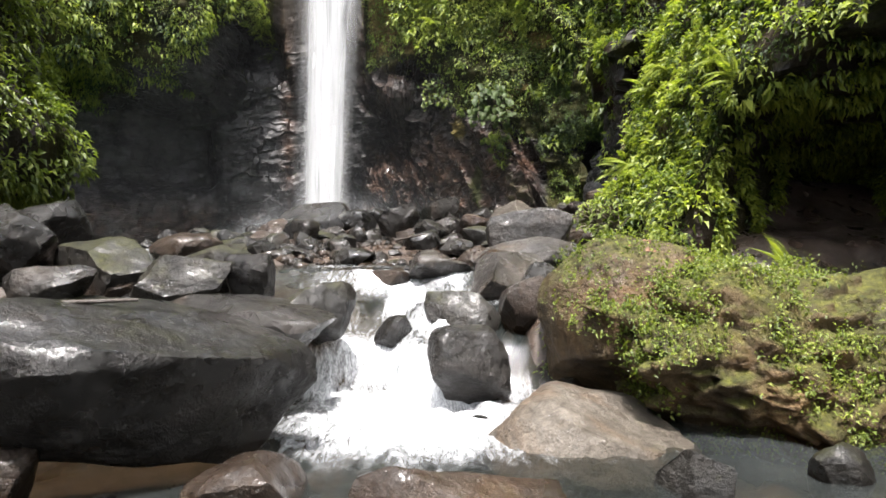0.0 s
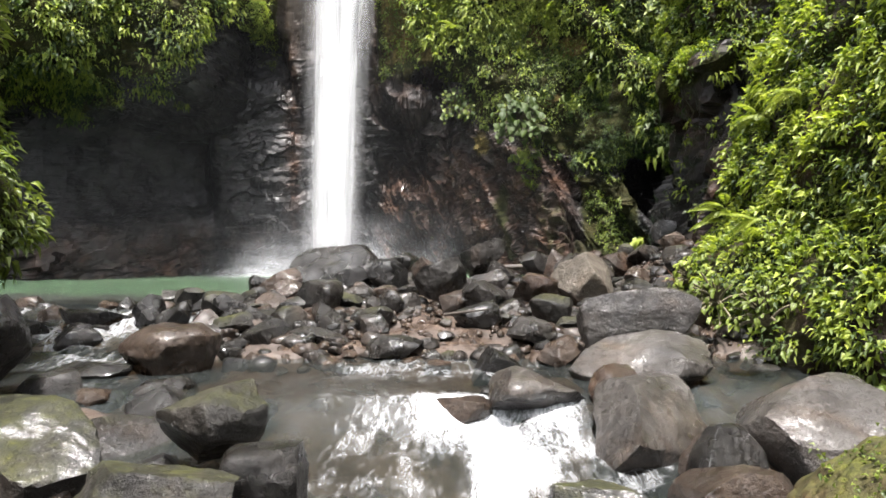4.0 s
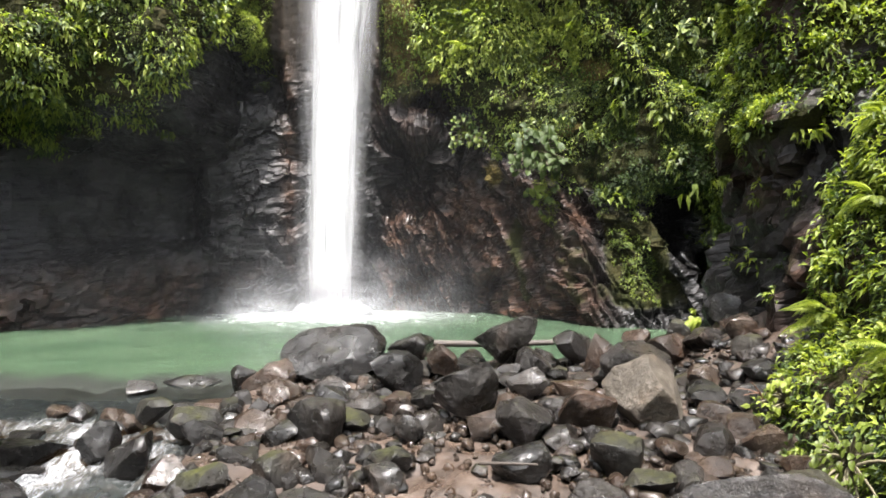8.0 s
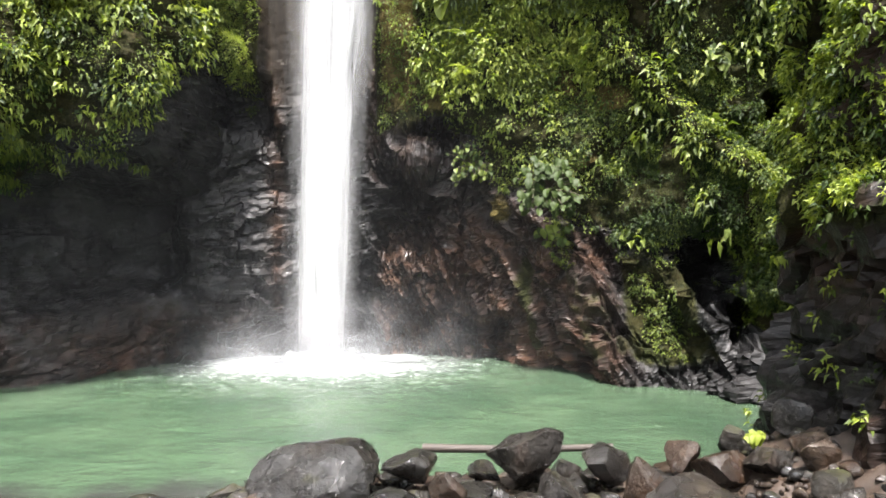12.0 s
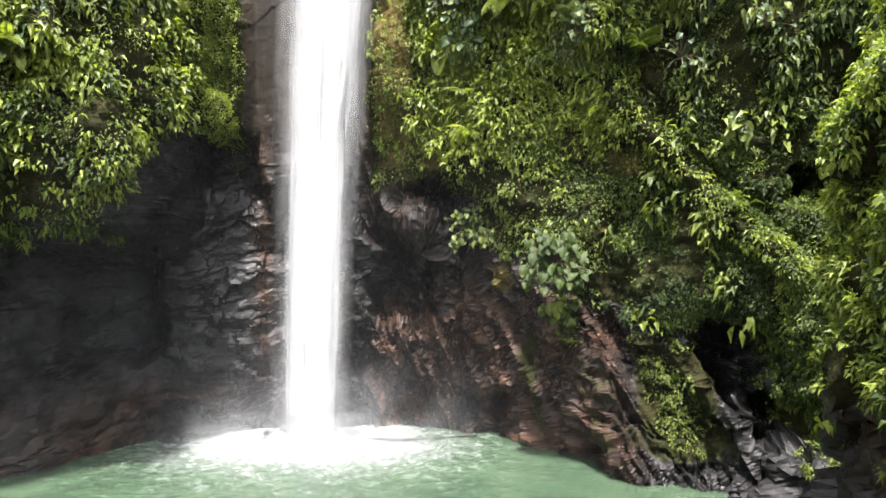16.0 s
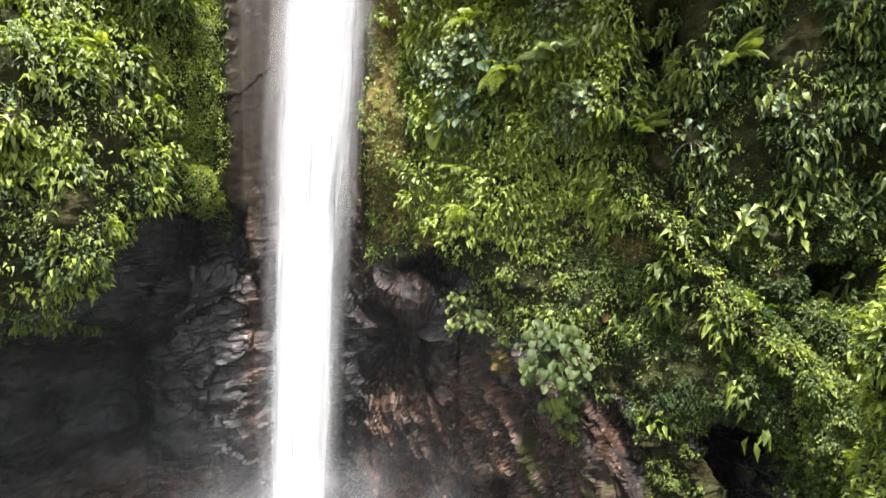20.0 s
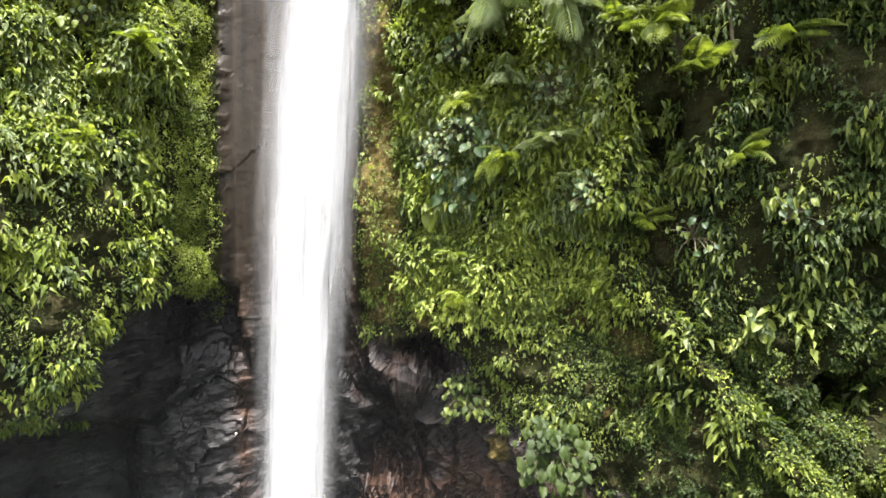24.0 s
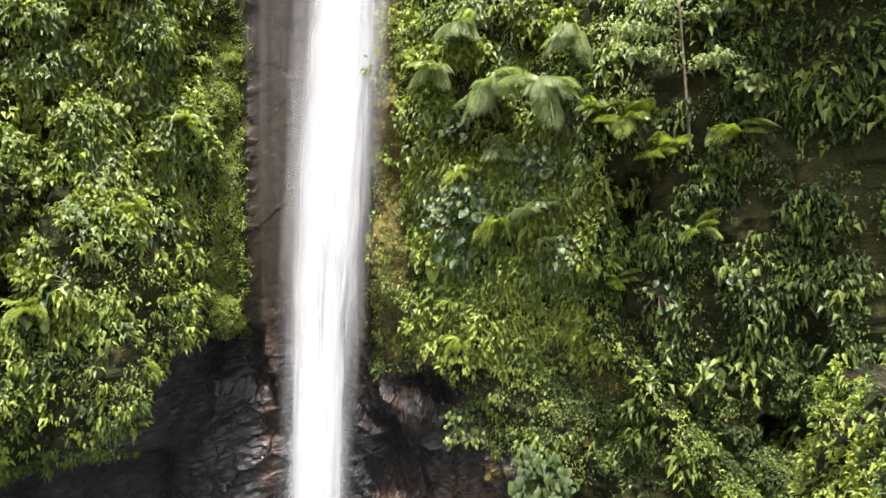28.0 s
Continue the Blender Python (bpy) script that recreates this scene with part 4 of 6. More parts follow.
upper = lambda z: smooth(9.0, 11.5, z)
# The dark leaf colour paints the shade of the right part of the wall.
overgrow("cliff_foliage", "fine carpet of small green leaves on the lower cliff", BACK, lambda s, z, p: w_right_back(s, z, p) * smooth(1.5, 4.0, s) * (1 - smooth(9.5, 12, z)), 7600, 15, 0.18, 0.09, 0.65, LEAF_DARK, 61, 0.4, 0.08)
# Sunlight on the ridge is carried by the brighter leaf colour.
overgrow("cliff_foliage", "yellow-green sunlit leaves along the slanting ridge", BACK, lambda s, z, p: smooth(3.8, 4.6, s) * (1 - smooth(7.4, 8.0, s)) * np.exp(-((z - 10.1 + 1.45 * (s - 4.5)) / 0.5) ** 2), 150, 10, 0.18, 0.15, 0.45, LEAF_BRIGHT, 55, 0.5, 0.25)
overgrow("cliff_foliage", "small bright leaves on the low knoll beside the cave", BACK, lambda s, z, p: smooth(7.0, 7.3, s) * (1 - smooth(9.0, 9.6, s)) * smooth(2.0, 3.0, z) * (1 - smooth(6.5, 7.2, z)) * (1 - np.minimum(1.5 * dark_holes(s, z), 1)), 900, 16, 0.18, 0.09, 0.65, LEAF, 54, 0.4, 0.12)
overgrow("cliff_foliage", "long pointed leaves hanging on the shaded upper cliff", BACK, lambda s, z, p: w_right_back(s, z, p) * smooth(3.0, 5.0, s) * upper(z) * (1 - 0.75 * smooth(5.0, 7.0, s)), 900, 10, 0.36, 0.24, 0.38, LEAF, 60, 1.0, 0.4)
# Shade of the upper right growth, put into the leaf colour.
overgrow("cliff_foliage", "leaves darkened as shade in the depth of the upper cliff growth", BACK, lambda s, z, p: w_right_back(s, z, p) * smooth(2.5, 4.5, s) * upper(z), 2800, 13, 0.26, 0.2, 0.42, LEAF_DARK, 59, 0.8, 0.25)
# Brighter leaf colour again paints the sunlight beside the falls.
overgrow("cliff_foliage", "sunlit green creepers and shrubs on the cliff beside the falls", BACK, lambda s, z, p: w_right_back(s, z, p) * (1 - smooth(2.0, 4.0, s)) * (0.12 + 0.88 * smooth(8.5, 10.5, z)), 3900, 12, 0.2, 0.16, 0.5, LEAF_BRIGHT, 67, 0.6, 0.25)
overgrow("cliff_foliage", "green leaves filling the growth beside the falls", BACK, lambda s, z, p: w_right_back(s, z, p) * (1 - smooth(3.0, 5.5, s)) * (0.4 + 0.6 * smooth(8.5, 10.5, z)), 2300, 14, 0.24, 0.13, 0.55, LEAF, 62, 0.4, 0.1)
overgrow("cliff_foliage", "tiny creeping leaves and moss over the whole face", BACK, lambda s, z, p: smooth(-0.1, 0.4, z - plant_line(s)) * (1 - np.minimum(1.5 * dark_holes(s, z), 1)) * (1 - smooth(13, 16, s)) * smooth(-18, -15, s) * (1 - smooth(22, 25, z)) * (1.1 - patchy(p, 0.7, 51)) * (1 - 0.7 * smooth(4, 6, s)), 4200, 16, 0.3, 0.08, 0.6, LEAF, 69, 0.4, 0.1)
overgrow("cliff_foliage", "pale gray-green feathery leaves below the tree ferns", BACK, lambda s, z, p: w_right_back(s, z, p) * smooth(-2.0, -1.0, s) * (1 - smooth(3.0, 4.2, s)) * smooth(11.5, 13.0, z) * patchy(p, 0.8, 58, -0.15, 0.25), 1500, 12, 0.3, 0.24, 0.4, LEAF_PALE, 53, 0.6, 0.8)
# Pale colour stands in for the hazy brightness of the upper left growth.
overgrow("cliff_foliage", "leaves paled as bright haze high on the hanging growth", BACK, lambda s, z, p: w_left_back(s, z, p) * smooth(12.5, 15.0, z) * smooth(-14, -12.5, s), 1100, 12, 0.3, 0.22, 0.42, LEAF_PALE, 51, 0.6, 0.6)
overgrow("cliff_foliage", "light green leaves scattered through the dark carpet", BACK, lambda s, z, p: w_right_back(s, z, p) * smooth(2.0, 4.0, s) * (1 - smooth(9.5, 12, z)) * patchy(p, 1.1, 59, 0.0, 0.35), 2600, 13, 0.16, 0.09, 0.6, LEAF, 52, 0.4, 0.15)
overgrow("cliff_foliage", "large drooping leaves standing out of the cliff growth", BACK, lambda s, z, p: w_right_back(s, z, p) * patchy(p, 0.5, 53, 0.0, 0.4), 480, 9, 0.42, 0.32, 0.42, LEAF, 63, 0.6, 0.6)
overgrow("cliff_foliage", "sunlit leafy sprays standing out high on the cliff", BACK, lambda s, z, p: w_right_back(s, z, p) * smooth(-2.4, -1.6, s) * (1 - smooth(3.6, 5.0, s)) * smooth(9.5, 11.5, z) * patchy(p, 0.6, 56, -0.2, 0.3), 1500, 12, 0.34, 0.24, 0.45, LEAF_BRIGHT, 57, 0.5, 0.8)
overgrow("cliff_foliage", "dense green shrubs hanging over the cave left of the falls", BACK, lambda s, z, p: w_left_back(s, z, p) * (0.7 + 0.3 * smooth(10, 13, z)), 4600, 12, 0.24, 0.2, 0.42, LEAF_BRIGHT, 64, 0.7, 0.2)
# Dark fill: shaded depth between the shrubs, done by colour.
overgrow("cliff_foliage", "leaves darkened as shade between the shrubs left of the falls", BACK, w_left_back, 1900, 16, 0.32, 0.17, 0.6, LEAF_DARK, 65, 0.4, 0.15)
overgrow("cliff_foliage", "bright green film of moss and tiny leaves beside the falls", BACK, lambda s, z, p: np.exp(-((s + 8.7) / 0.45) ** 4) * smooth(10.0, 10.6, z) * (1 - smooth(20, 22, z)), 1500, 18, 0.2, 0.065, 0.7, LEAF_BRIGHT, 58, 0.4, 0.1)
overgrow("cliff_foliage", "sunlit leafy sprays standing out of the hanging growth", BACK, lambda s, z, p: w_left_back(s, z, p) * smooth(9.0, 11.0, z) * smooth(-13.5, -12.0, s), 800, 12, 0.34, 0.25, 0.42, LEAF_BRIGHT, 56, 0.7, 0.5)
# Extra bright leaves put the sun on the top growth into colour.
overgrow("cliff_foliage", "bright leaves covering the top of the hanging growth", BACK, lambda s, z, p: smooth(13.5, 15.5, z) * (1 - smooth(22, 24, z)) * smooth(-14, -12.5, s) * (1 - smooth(-9.4, -9.0, s)), 1500, 11, 0.22, 0.22, 0.44, LEAF_BRIGHT, 49, 0.6, 0.5)
overgrow("cliff_foliage", "trailing vines on the wet rock", BACK, w_vines, 800, 14, 0.15, 0.09, 0.6, LEAF, 66, 0.4, 0.15)
overgrow("cliff_foliage", "light green mixed leaves below the tree ferns", BACK, lambda s, z, p: smooth(-2.2, -1.4, s) * (1 - smooth(3.4, 4.6, s)) * smooth(8.8, 10.0, z) * (1 - smooth(16, 18, z)) * (1 - 0.7 * back_earth(s, z)), 2100, 11, 0.24, 0.2, 0.46, LEAF_BRIGHT, 50, 0.5, 0.7)


def w_right_side(s, z, p):
    y = p[..., 1]
    bare = smooth(13.6, 14.4, y) * (1 - smooth(4.3, 4.8, z)) * (0.93 + 0.07 * patchy(p, 1.6, 57)) + 0.95 * smooth(1.5, 3.5, y) * (1 - smooth(8.7, 9.1, y)) * (1 - smooth(-0.4, 0.3, z - 1.7 - 0.42 * np.clip(8.2 - y, 0, 4)))
    return smooth(1.0, 3.5, y) * (1 - smooth(18, 19, y)) * (1 - 0.8 * smooth(8.0, 7.0, y) * (1 - smooth(3.5, 4.5, z))) * (1 - 0.98 * np.clip(bare, 0, 1)) * smooth(-0.6, 0.2, z) * (0.45 + 0.55 * patchy(p, 1.1, 54))


def w_left_side(s, z, p):
    y = p[..., 1]
    return smooth(2.0, 4.0, y) * smooth(0.1, 0.9, z) * smooth(-15, -12, p[..., 0]) * (0.5 + 0.5 * patchy(p, 1.1, 55))


overgrow("wall_foliage", "bright green narrow leaves hanging over the wall beside the stream", RIGHT, w_right_side, 5000, 18, 0.18, 0.125, 0.42, LEAF_BRIGHT, 71, 0.2, 0.25)
overgrow("wall_foliage", "small leaves and creepers close to the wall", RIGHT, w_right_side, 3400, 18, 0.18, 0.09, 0.5, LEAF_DARK, 72, 0.25, 0.15)
overgrow("wall_foliage", "green leaves on the wall at the outlet", LEFT, w_left_side, 2200, 18, 0.22, 0.13, 0.42, LEAF, 73, 0.35)


# ---- boulders ----
def boulder_mesh(seed, detail, cuts, rough, square=0.0, taper=0.0, worn=False):
    """A worn rock of radius about one: a sphere cut by planes, then weathered."""
    g = np.random.default_rng(seed)
    bm = bmesh.new()
    bmesh.ops.create_icosphere(bm, subdivisions=detail, radius=1.0)
    v = np.array([x.co for x in bm.verts])
    f = np.array([[x.index for x in face.verts] for face in bm.faces])
    bm.free()
    if square:
        e = 2 + 8 * square
        v = v / (np.sum(np.abs(v) ** e, 1, keepdims=True) ** (1 / e))
    for _ in range((2 if worn else 3) * cuts):
        n = unit(g.normal(size=3))
        d = g.uniform(0.5, 0.86) if worn else g.uniform(0.42, 0.84)
        over = np.maximum(v @ n - d, 0)
        v = v - n * over[:, None] * 0.97
    for _ in range(10 + 5 * cuts if worn else 4 + 2 * cuts):
        n = unit(unit(v[g.integers(len(v))]) + 0.5 * g.normal(size=3))
        h = v @ n
        v = v - n * np.maximum(h - h.max() + g.uniform(0.02, 0.1 if worn else 0.12), 0)[:, None] * 0.96
    v = v - (v.max(0) + v.min(0)) / 2
    v = v / np.abs(v).max(0) * 0.95
    v[:, :2] *= 1 - taper * np.clip(-v[:, 2:] + 0.45, 0, 1.3)
    o = v + seed * 3.7
    v = v * (1 + rough * (0.055 * fbm(o * 1.2, 4, seed) + 0.024 * ridged(o * 2.4, 4, seed))[:, None])
    return v, f


ROCK_SHAPES = {}


def boulder(label, x, y, z, rx, ry, rz, kind="gray", turn=0.0, tip=0.0, cuts=5, seed=0, detail=4, square=0.0, name="boulder", group="", taper=0.24, worn=False):
    key = (seed, detail, cuts, square, taper, worn)
    if key not in ROCK_SHAPES:
        ROCK_SHAPES[key] = boulder_mesh(seed, detail, cuts, 1.0, square, taper, worn)
    v, f = ROCK_SHAPES[key]
    v = v * np.array([rx, ry, rz])
    if kind in ("green", "soil"):
        v = v * (1 + (0.12 if kind == "green" else 0.06) * fbm(v * 1.6, 3, seed) + (0.17 if kind == "green" else 0.025) * np.abs(fbm(v * 4.0, 4, seed + 1)) + (0.04 if kind == "green" else 0.012) * fbm(v * 13, 2, seed))[:, None]
    me = mesh_from(name, v, f, ROCK[kind])
    if kind not in ("green", "soil"):
        me.set_sharp_from_angle(angle=radians(24))
    ob = new(name, me)
    ob.matrix_basis = pose(x, y, z, tip, 0, turn)
    return tagged(ob, label, "rock", group)
# the cascade and the near stream
boulder("huge flat-topped wet dark gray boulder beside the cascade", -1.9, 4.15, -0.98, 1.42, 0.76, 0.66, "dark", 22, 3, 5, 3, 6, 0.35, taper=0.44, worn=True)
boulder("huge moss-covered boulder with small plants growing on it", 2.95, 5.8, -1.08, 1.75, 0.9, 0.78, "green", 6, 0, 1, 8, 6, 0.1, taper=-0.3)
boulder("mossy boulder with a high rounded top", 1.75, 6.0, -0.85, 1.0, 0.85, 0.9, "soil", 0, 0, 1, 9, 6)
boulder("round dark pitted boulder in the foam", 0.2, 6.0, -1.2, 0.39, 0.36, 0.42, "gray", 20, 0, 2, 112, 5, 0.2, taper=-0.1, worn=True)
boulder("pale brown rounded boulder in the lower stream", 1.1, 4.85, -1.56, 0.68, 0.5, 0.42, "tan", 10, 0, 3, 14, 5, taper=-0.3, worn=True)
boulder("small mossy gray rock at the water's edge", 1.5, 3.75, -1.5, 0.24, 0.22, 0.26, "mossy", 0, 0, 4, 15)
boulder("small dark rock in the still water", 2.55, 4.05, -1.48, 0.25, 0.22, 0.22, "mossy", 30, 0, 4, 16)
boulder("brown wet rock in the lower stream", -1.1, 3.7, -1.5, 0.42, 0.34, 0.27, "brown", 0, 0, 4, 17)
boulder("long brown rock lying under thin foam", 0.1, 3.45, -1.52, 0.78, 0.4, 0.27, "brown", 0, 0, 3, 18, 5)
boulder("upright wet stone at the bank", -2.42, 3.45, -1.4, 0.17, 0.2, 0.3, "brown", 0, 0, 5, 19)
boulder("low wet stone at the bank", -2.2, 3.2, -1.5, 0.26, 0.22, 0.18, "gray", 0, 0, 4, 20)
boulder("flat stone awash in the foam", 0.2, 5.35, -1.57, 0.24, 0.18, 0.11, "dark", 0, 0, 4, 21)
boulder("black square rock at the lip of the cascade", 0.24, 6.85, -0.82, 0.44, 0.34, 0.3, "mossy", 6, 0, 2, 22, 5, 0.8)
boulder("brown-topped black rock at the lip of the cascade", -1.3, 6.25, -0.72, 0.46, 0.45, 0.34, "mossy", 20, 0, 4, 23, 5, 0.6, taper=0.35)
boulder("dark angular block with patches of moss behind the flat slab", -2.55, 6.2, -0.5, 0.54, 0.34, 0.44, "mossy", -12, 24, 3, 24, 5, 0.8, taper=0.25)
boulder("flat wet gray slab with mossy edges", -1.87, 5.62, -0.76, 0.95, 0.44, 0.32, "gray", -10, -6, 2, 96, 5, 0.75, taper=0.35)
boulder("small rounded rock before the flat slab", -1.66, 5.1, -0.72, 0.19, 0.17, 0.16, "gray", 0, 0, 3, 97)
boulder("large dark boulder at the foot of the overgrown wall", -5.5, 8.6, 0.05, 0.7, 0.6, 0.6, "dark", 0, 0, 6, 98, 5)
boulder("black wet block beside the mossy block", -1.98, 6.62, -0.42, 0.3, 0.3, 0.32, "dark", 15, 0, 3, 25, 5, 0.8, taper=0.3)
boulder("dark slab tilted towards the stream", -3.65, 6.85, -0.38, 0.72, 0.4, 0.4, "mossy", -20, 20, 3, 26, 5, 0.8, taper=0.2)
boulder("wet gray boulder at the stream bank", -4.9, 6.9, -0.1, 0.7, 0.55, 0.55, "dark", 10, 15, 4, 27, 5, 0.6)
boulder("wet gray rock at the stream bank", -3.75, 6.1, -0.55, 0.42, 0.36, 0.36, "gray", 0, 0, 6, 28)
boulder("low brown rock at the stream bank", -3.5, 6.7, -0.55, 0.34, 0.3, 0.28, "brown", 0, 0, 5, 29)
boulder("mossy small rock at the stream bank", -3.35, 6.15, -0.75, 0.3, 0.25, 0.25, "mossy", 0, 0, 5, 30)
boulder("brown rock wedged beside the mossy boulder", 0.98, 6.95, -0.72, 0.42, 0.4, 0.4, "brown", 20, 0, 6, 101)
boulder("dark rock filling the gap at the lip", 1.15, 7.25, -0.6, 0.4, 0.4, 0.4, "dark", 50, 0, 6, 102)
boulder("dark stone washed over at the cascade lip", -0.55, 6.8, -0.95, 0.26, 0.2, 0.2, "dark", 0, 0, 4, 105)
# slabs by the upper stream
boulder("rounded mossy-footed slab at the upper stream", -0.05, 9.0, -0.42, 0.66, 0.6, 0.36, "slab", 0, 0, 4, 31, 5)
boulder("broad smooth gray slab by the stream", 1.2, 9.6, -0.28, 0.86, 0.6, 0.45, "slab", 10, 0, 4, 32, 5)
boulder("leaning wet gray slab at the stream", 0.8, 8.2, -0.5, 0.8, 0.55, 0.4, "slab", 25, 6, 3, 33, 5, 0.3)
boulder("brown block wedged between the slabs", 0.75, 8.85, -0.35, 0.36, 0.3, 0.3, "brown", 30, 0, 5, 34)
boulder("dark rock under the slabs", 1.25, 7.6, -0.65, 0.45, 0.4, 0.36, "brown", 0, 0, 5, 35)
boulder("gray rounded rock behind the mossy boulder", 2.0, 7.6, -0.4, 0.7, 0.6, 0.5, "slab", 0, 0, 4, 36)
boulder("large smooth gray-brown boulder", 1.4, 10.5, 0.12, 0.74, 0.58, 0.5, "gray", -10, 0, 4, 37, 5, 0.45)
boulder("orange-brown stone in the rapids", -0.75, 8.75, -0.5, 0.34, 0.22, 0.16, "brown", 0, 0, 4, 38)
boulder("dark flat stone in the rapids", -0.3, 9.0, -0.4, 0.3, 0.22, 0.16, "dark", 0, 0, 4, 39)
boulder("mossy brown boulder in the upper stream", -2.75, 7.7, -0.3, 0.52, 0.4, 0.32, "mossy", 0, 0, 5, 40, 5)
boulder("golden-brown glossy boulder standing in the stream", -4.1, 10.1, -0.22, 0.56, 0.45, 0.44, "brown", 0, 0, 4, 41, 5, worn=True)
boulder("low dark rock in the stream", -4.9, 9.9, -0.35, 0.5, 0.35, 0.14, "dark", 0, 0, 4, 42)
# the boulder bar
BAR = "boulders of the bar"
boulder("large mottled dark boulder at the pool's edge", -3.25, 16.2, 0.5, 0.98, 0.75, 0.7, "dark", 0, 0, 4, 43, 5, 0.35, group=BAR)
boulder("brown boulder leaning on the large dark one", -4.15, 15.4, 0.3, 0.52, 0.45, 0.42, "brown", 0, 0, 5, 44, group=BAR)
boulder("angular upright gray boulder at the pool's edge", -0.12, 16.65, 0.78, 0.52, 0.48, 0.6, "gray", 32, 8, 3, 145, 5, 0.85, group=BAR)
boulder("tall dry tan boulder on the bar", 1.55, 13.75, 0.42, 0.62, 0.55, 0.62, "tan", 0, 0, 6, 46, 5, group=BAR)
boulder("glossy wet gray boulder with pale streaks", -0.95, 14.0, 0.45, 0.53, 0.45, 0.5, "gray", 0, 0, 6, 47, 5, 0.2, group=BAR)
boulder("black wet boulder on the bar", -2.0, 15.2, 0.5, 0.48, 0.42, 0.4, "dark", 0, 0, 5, 48, group=BAR)
boulder("low rounded dark boulder near the pool", -1.9, 16.45, 0.72, 0.47, 0.35, 0.28, "dark", 0, 0, 4, 49, group=BAR)
boulder("brown rounded stone on the bar", -1.25, 15.7, 0.62, 0.34, 0.3, 0.3, "brown", 0, 0, 4, 50, group=BAR)
boulder("wet dark boulder with a flat top", -2.95, 13.1, 0.22, 0.46, 0.4, 0.36, "dark", 0, 0, 5, 51, group=BAR)
boulder("long mossy boulder at the outlet", -4.65, 13.6, 0.12, 0.44, 0.32, 0.24, "mossy", 10, 0, 4, 52, group=BAR)
boulder("dark boulder at the outlet", -5.1, 12.6, -0.05, 0.36, 0.34, 0.36, "dark", 0, 0, 5, 53, group=BAR)
boulder("dark wet stone at the outlet", -5.65, 12.9, 0.0, 0.26, 0.26, 0.34, "dark", 0, 0, 5, 54, group=BAR)
boulder("mossy round stone at the outlet", -5.4, 13.9, 0.2, 0.3, 0.26, 0.2, "mossy", 0, 0, 4, 55, group=BAR)
boulder("gray wet stone on the bar", -2.45, 14.0, 0.18, 0.4, 0.32, 0.26, "gray", 0, 0, 4, 56, group=BAR)
boulder("small upright gray stone on sand", -1.75, 13.1, 0.16, 0.24, 0.22, 0.24, "gray", 0, 0, 5, 57, group=BAR)
boulder("gray rounded boulder on the bar", -0.25, 13.1, 0.22, 0.44, 0.38, 0.36, "gray", 0, 0, 4, 58, group=BAR)
boulder("gray-brown stone on the bar", 0.0, 14.7, 0.42, 0.36, 0.3, 0.3, "gray", 0, 0, 5, 59, group=BAR)
boulder("brown rounded boulder on the bar", 0.6, 13.4, 0.28, 0.44, 0.38, 0.42, "brown", 0, 0, 5, 60, group=BAR)
boulder("reddish brown boulder on the bar", 1.5, 15.9, 0.68, 0.44, 0.4, 0.4, "brown", 0, 0, 5, 61, group=BAR)
boulder("broad gray boulder behind the tan one", 1.85, 15.0, 0.6, 0.64, 0.45, 0.42, "gray", 0, 0, 4, 62, group=BAR)
boulder("upright stone with a yellow-green mossy face", 0.7, 12.2, 0.1, 0.34, 0.28, 0.3, "mossy", 0, 0, 6, 63, group=BAR)
boulder("low flat gray stone on sand", 0.25, 11.3, -0.05, 0.38, 0.28, 0.2, "gray", 0, 0, 4, 64, group=BAR)
boulder("gray stone beside the tan boulder", 2.0, 12.55, 0.12, 0.32, 0.28, 0.28, "gray", 0, 0, 4, 65, group=BAR)
boulder("blue-gray stone near the wall", 3.05, 13.8, 0.38, 0.36, 0.3, 0.28, "gray", 0, 0, 4, 66, group=BAR)
boulder("reddish stone near the wall", 2.85, 14.8, 0.45, 0.36, 0.3, 0.28, "brown", 0, 0, 5, 67, group=BAR)
boulder("flat dark brown rock at the pool's edge", 2.9, 16.4, 0.7, 0.58, 0.4, 0.32, "brown", 0, 0, 4, 68, group=BAR)
boulder("round mossy stone on the flat rock", 3.3, 17.05, 0.9, 0.34, 0.3, 0.3, "mossy", 0, 0, 3, 69, group=BAR)
boulder("round stone at the wall's foot", 3.75, 16.9, 0.75, 0.3, 0.3, 0.3, "mossy", 0, 0, 4, 70, group=BAR)
boulder("gray boulder at the pool's edge", 1.15, 16.6, 0.72, 0.44, 0.36, 0.34, "gray", 0, 0, 5, 71, group=BAR)
boulder("dark gray stone on the bar", 0.25, 15.8, 0.52, 0.4, 0.34, 0.34, "gray", 0, 0, 4, 72, group=BAR)
boulder("brown round stone near the pool", 2.35, 16.8, 0.78, 0.3, 0.28, 0.28, "brown", 0, 0, 4, 73, group=BAR)
boulder("dark stone at the pool's edge", -4.7, 15.7, 0.3, 0.25, 0.25, 0.25, "dark", 0, 0, 4, 74, group=BAR)
boulder("flat black rock just above the pool", -6.05, 16.9, -0.02, 0.62, 0.35, 0.16, "dark", 0, 0, 5, 75, group=BAR)
boulder("gray wet stone at the pool outlet", -6.6, 16.0, 0.02, 0.32, 0.26, 0.2, "gray", 0, 0, 4, 76, group=BAR)
boulder("black rock awash in the rapids", -6.6, 13.0, -0.12, 0.55, 0.35, 0.24, "dark", 0, 0, 5, 77, group=BAR)
boulder("black rock in the rapids", -7.4, 12.2, -0.2, 0.5, 0.4, 0.28, "dark", 0, 0, 5, 78, group=BAR)
boulder("dark rock at the foot of the rapids", -6.1, 11.7, -0.25, 0.42, 0.34, 0.3, "dark", 0, 0, 5, 79, group=BAR)
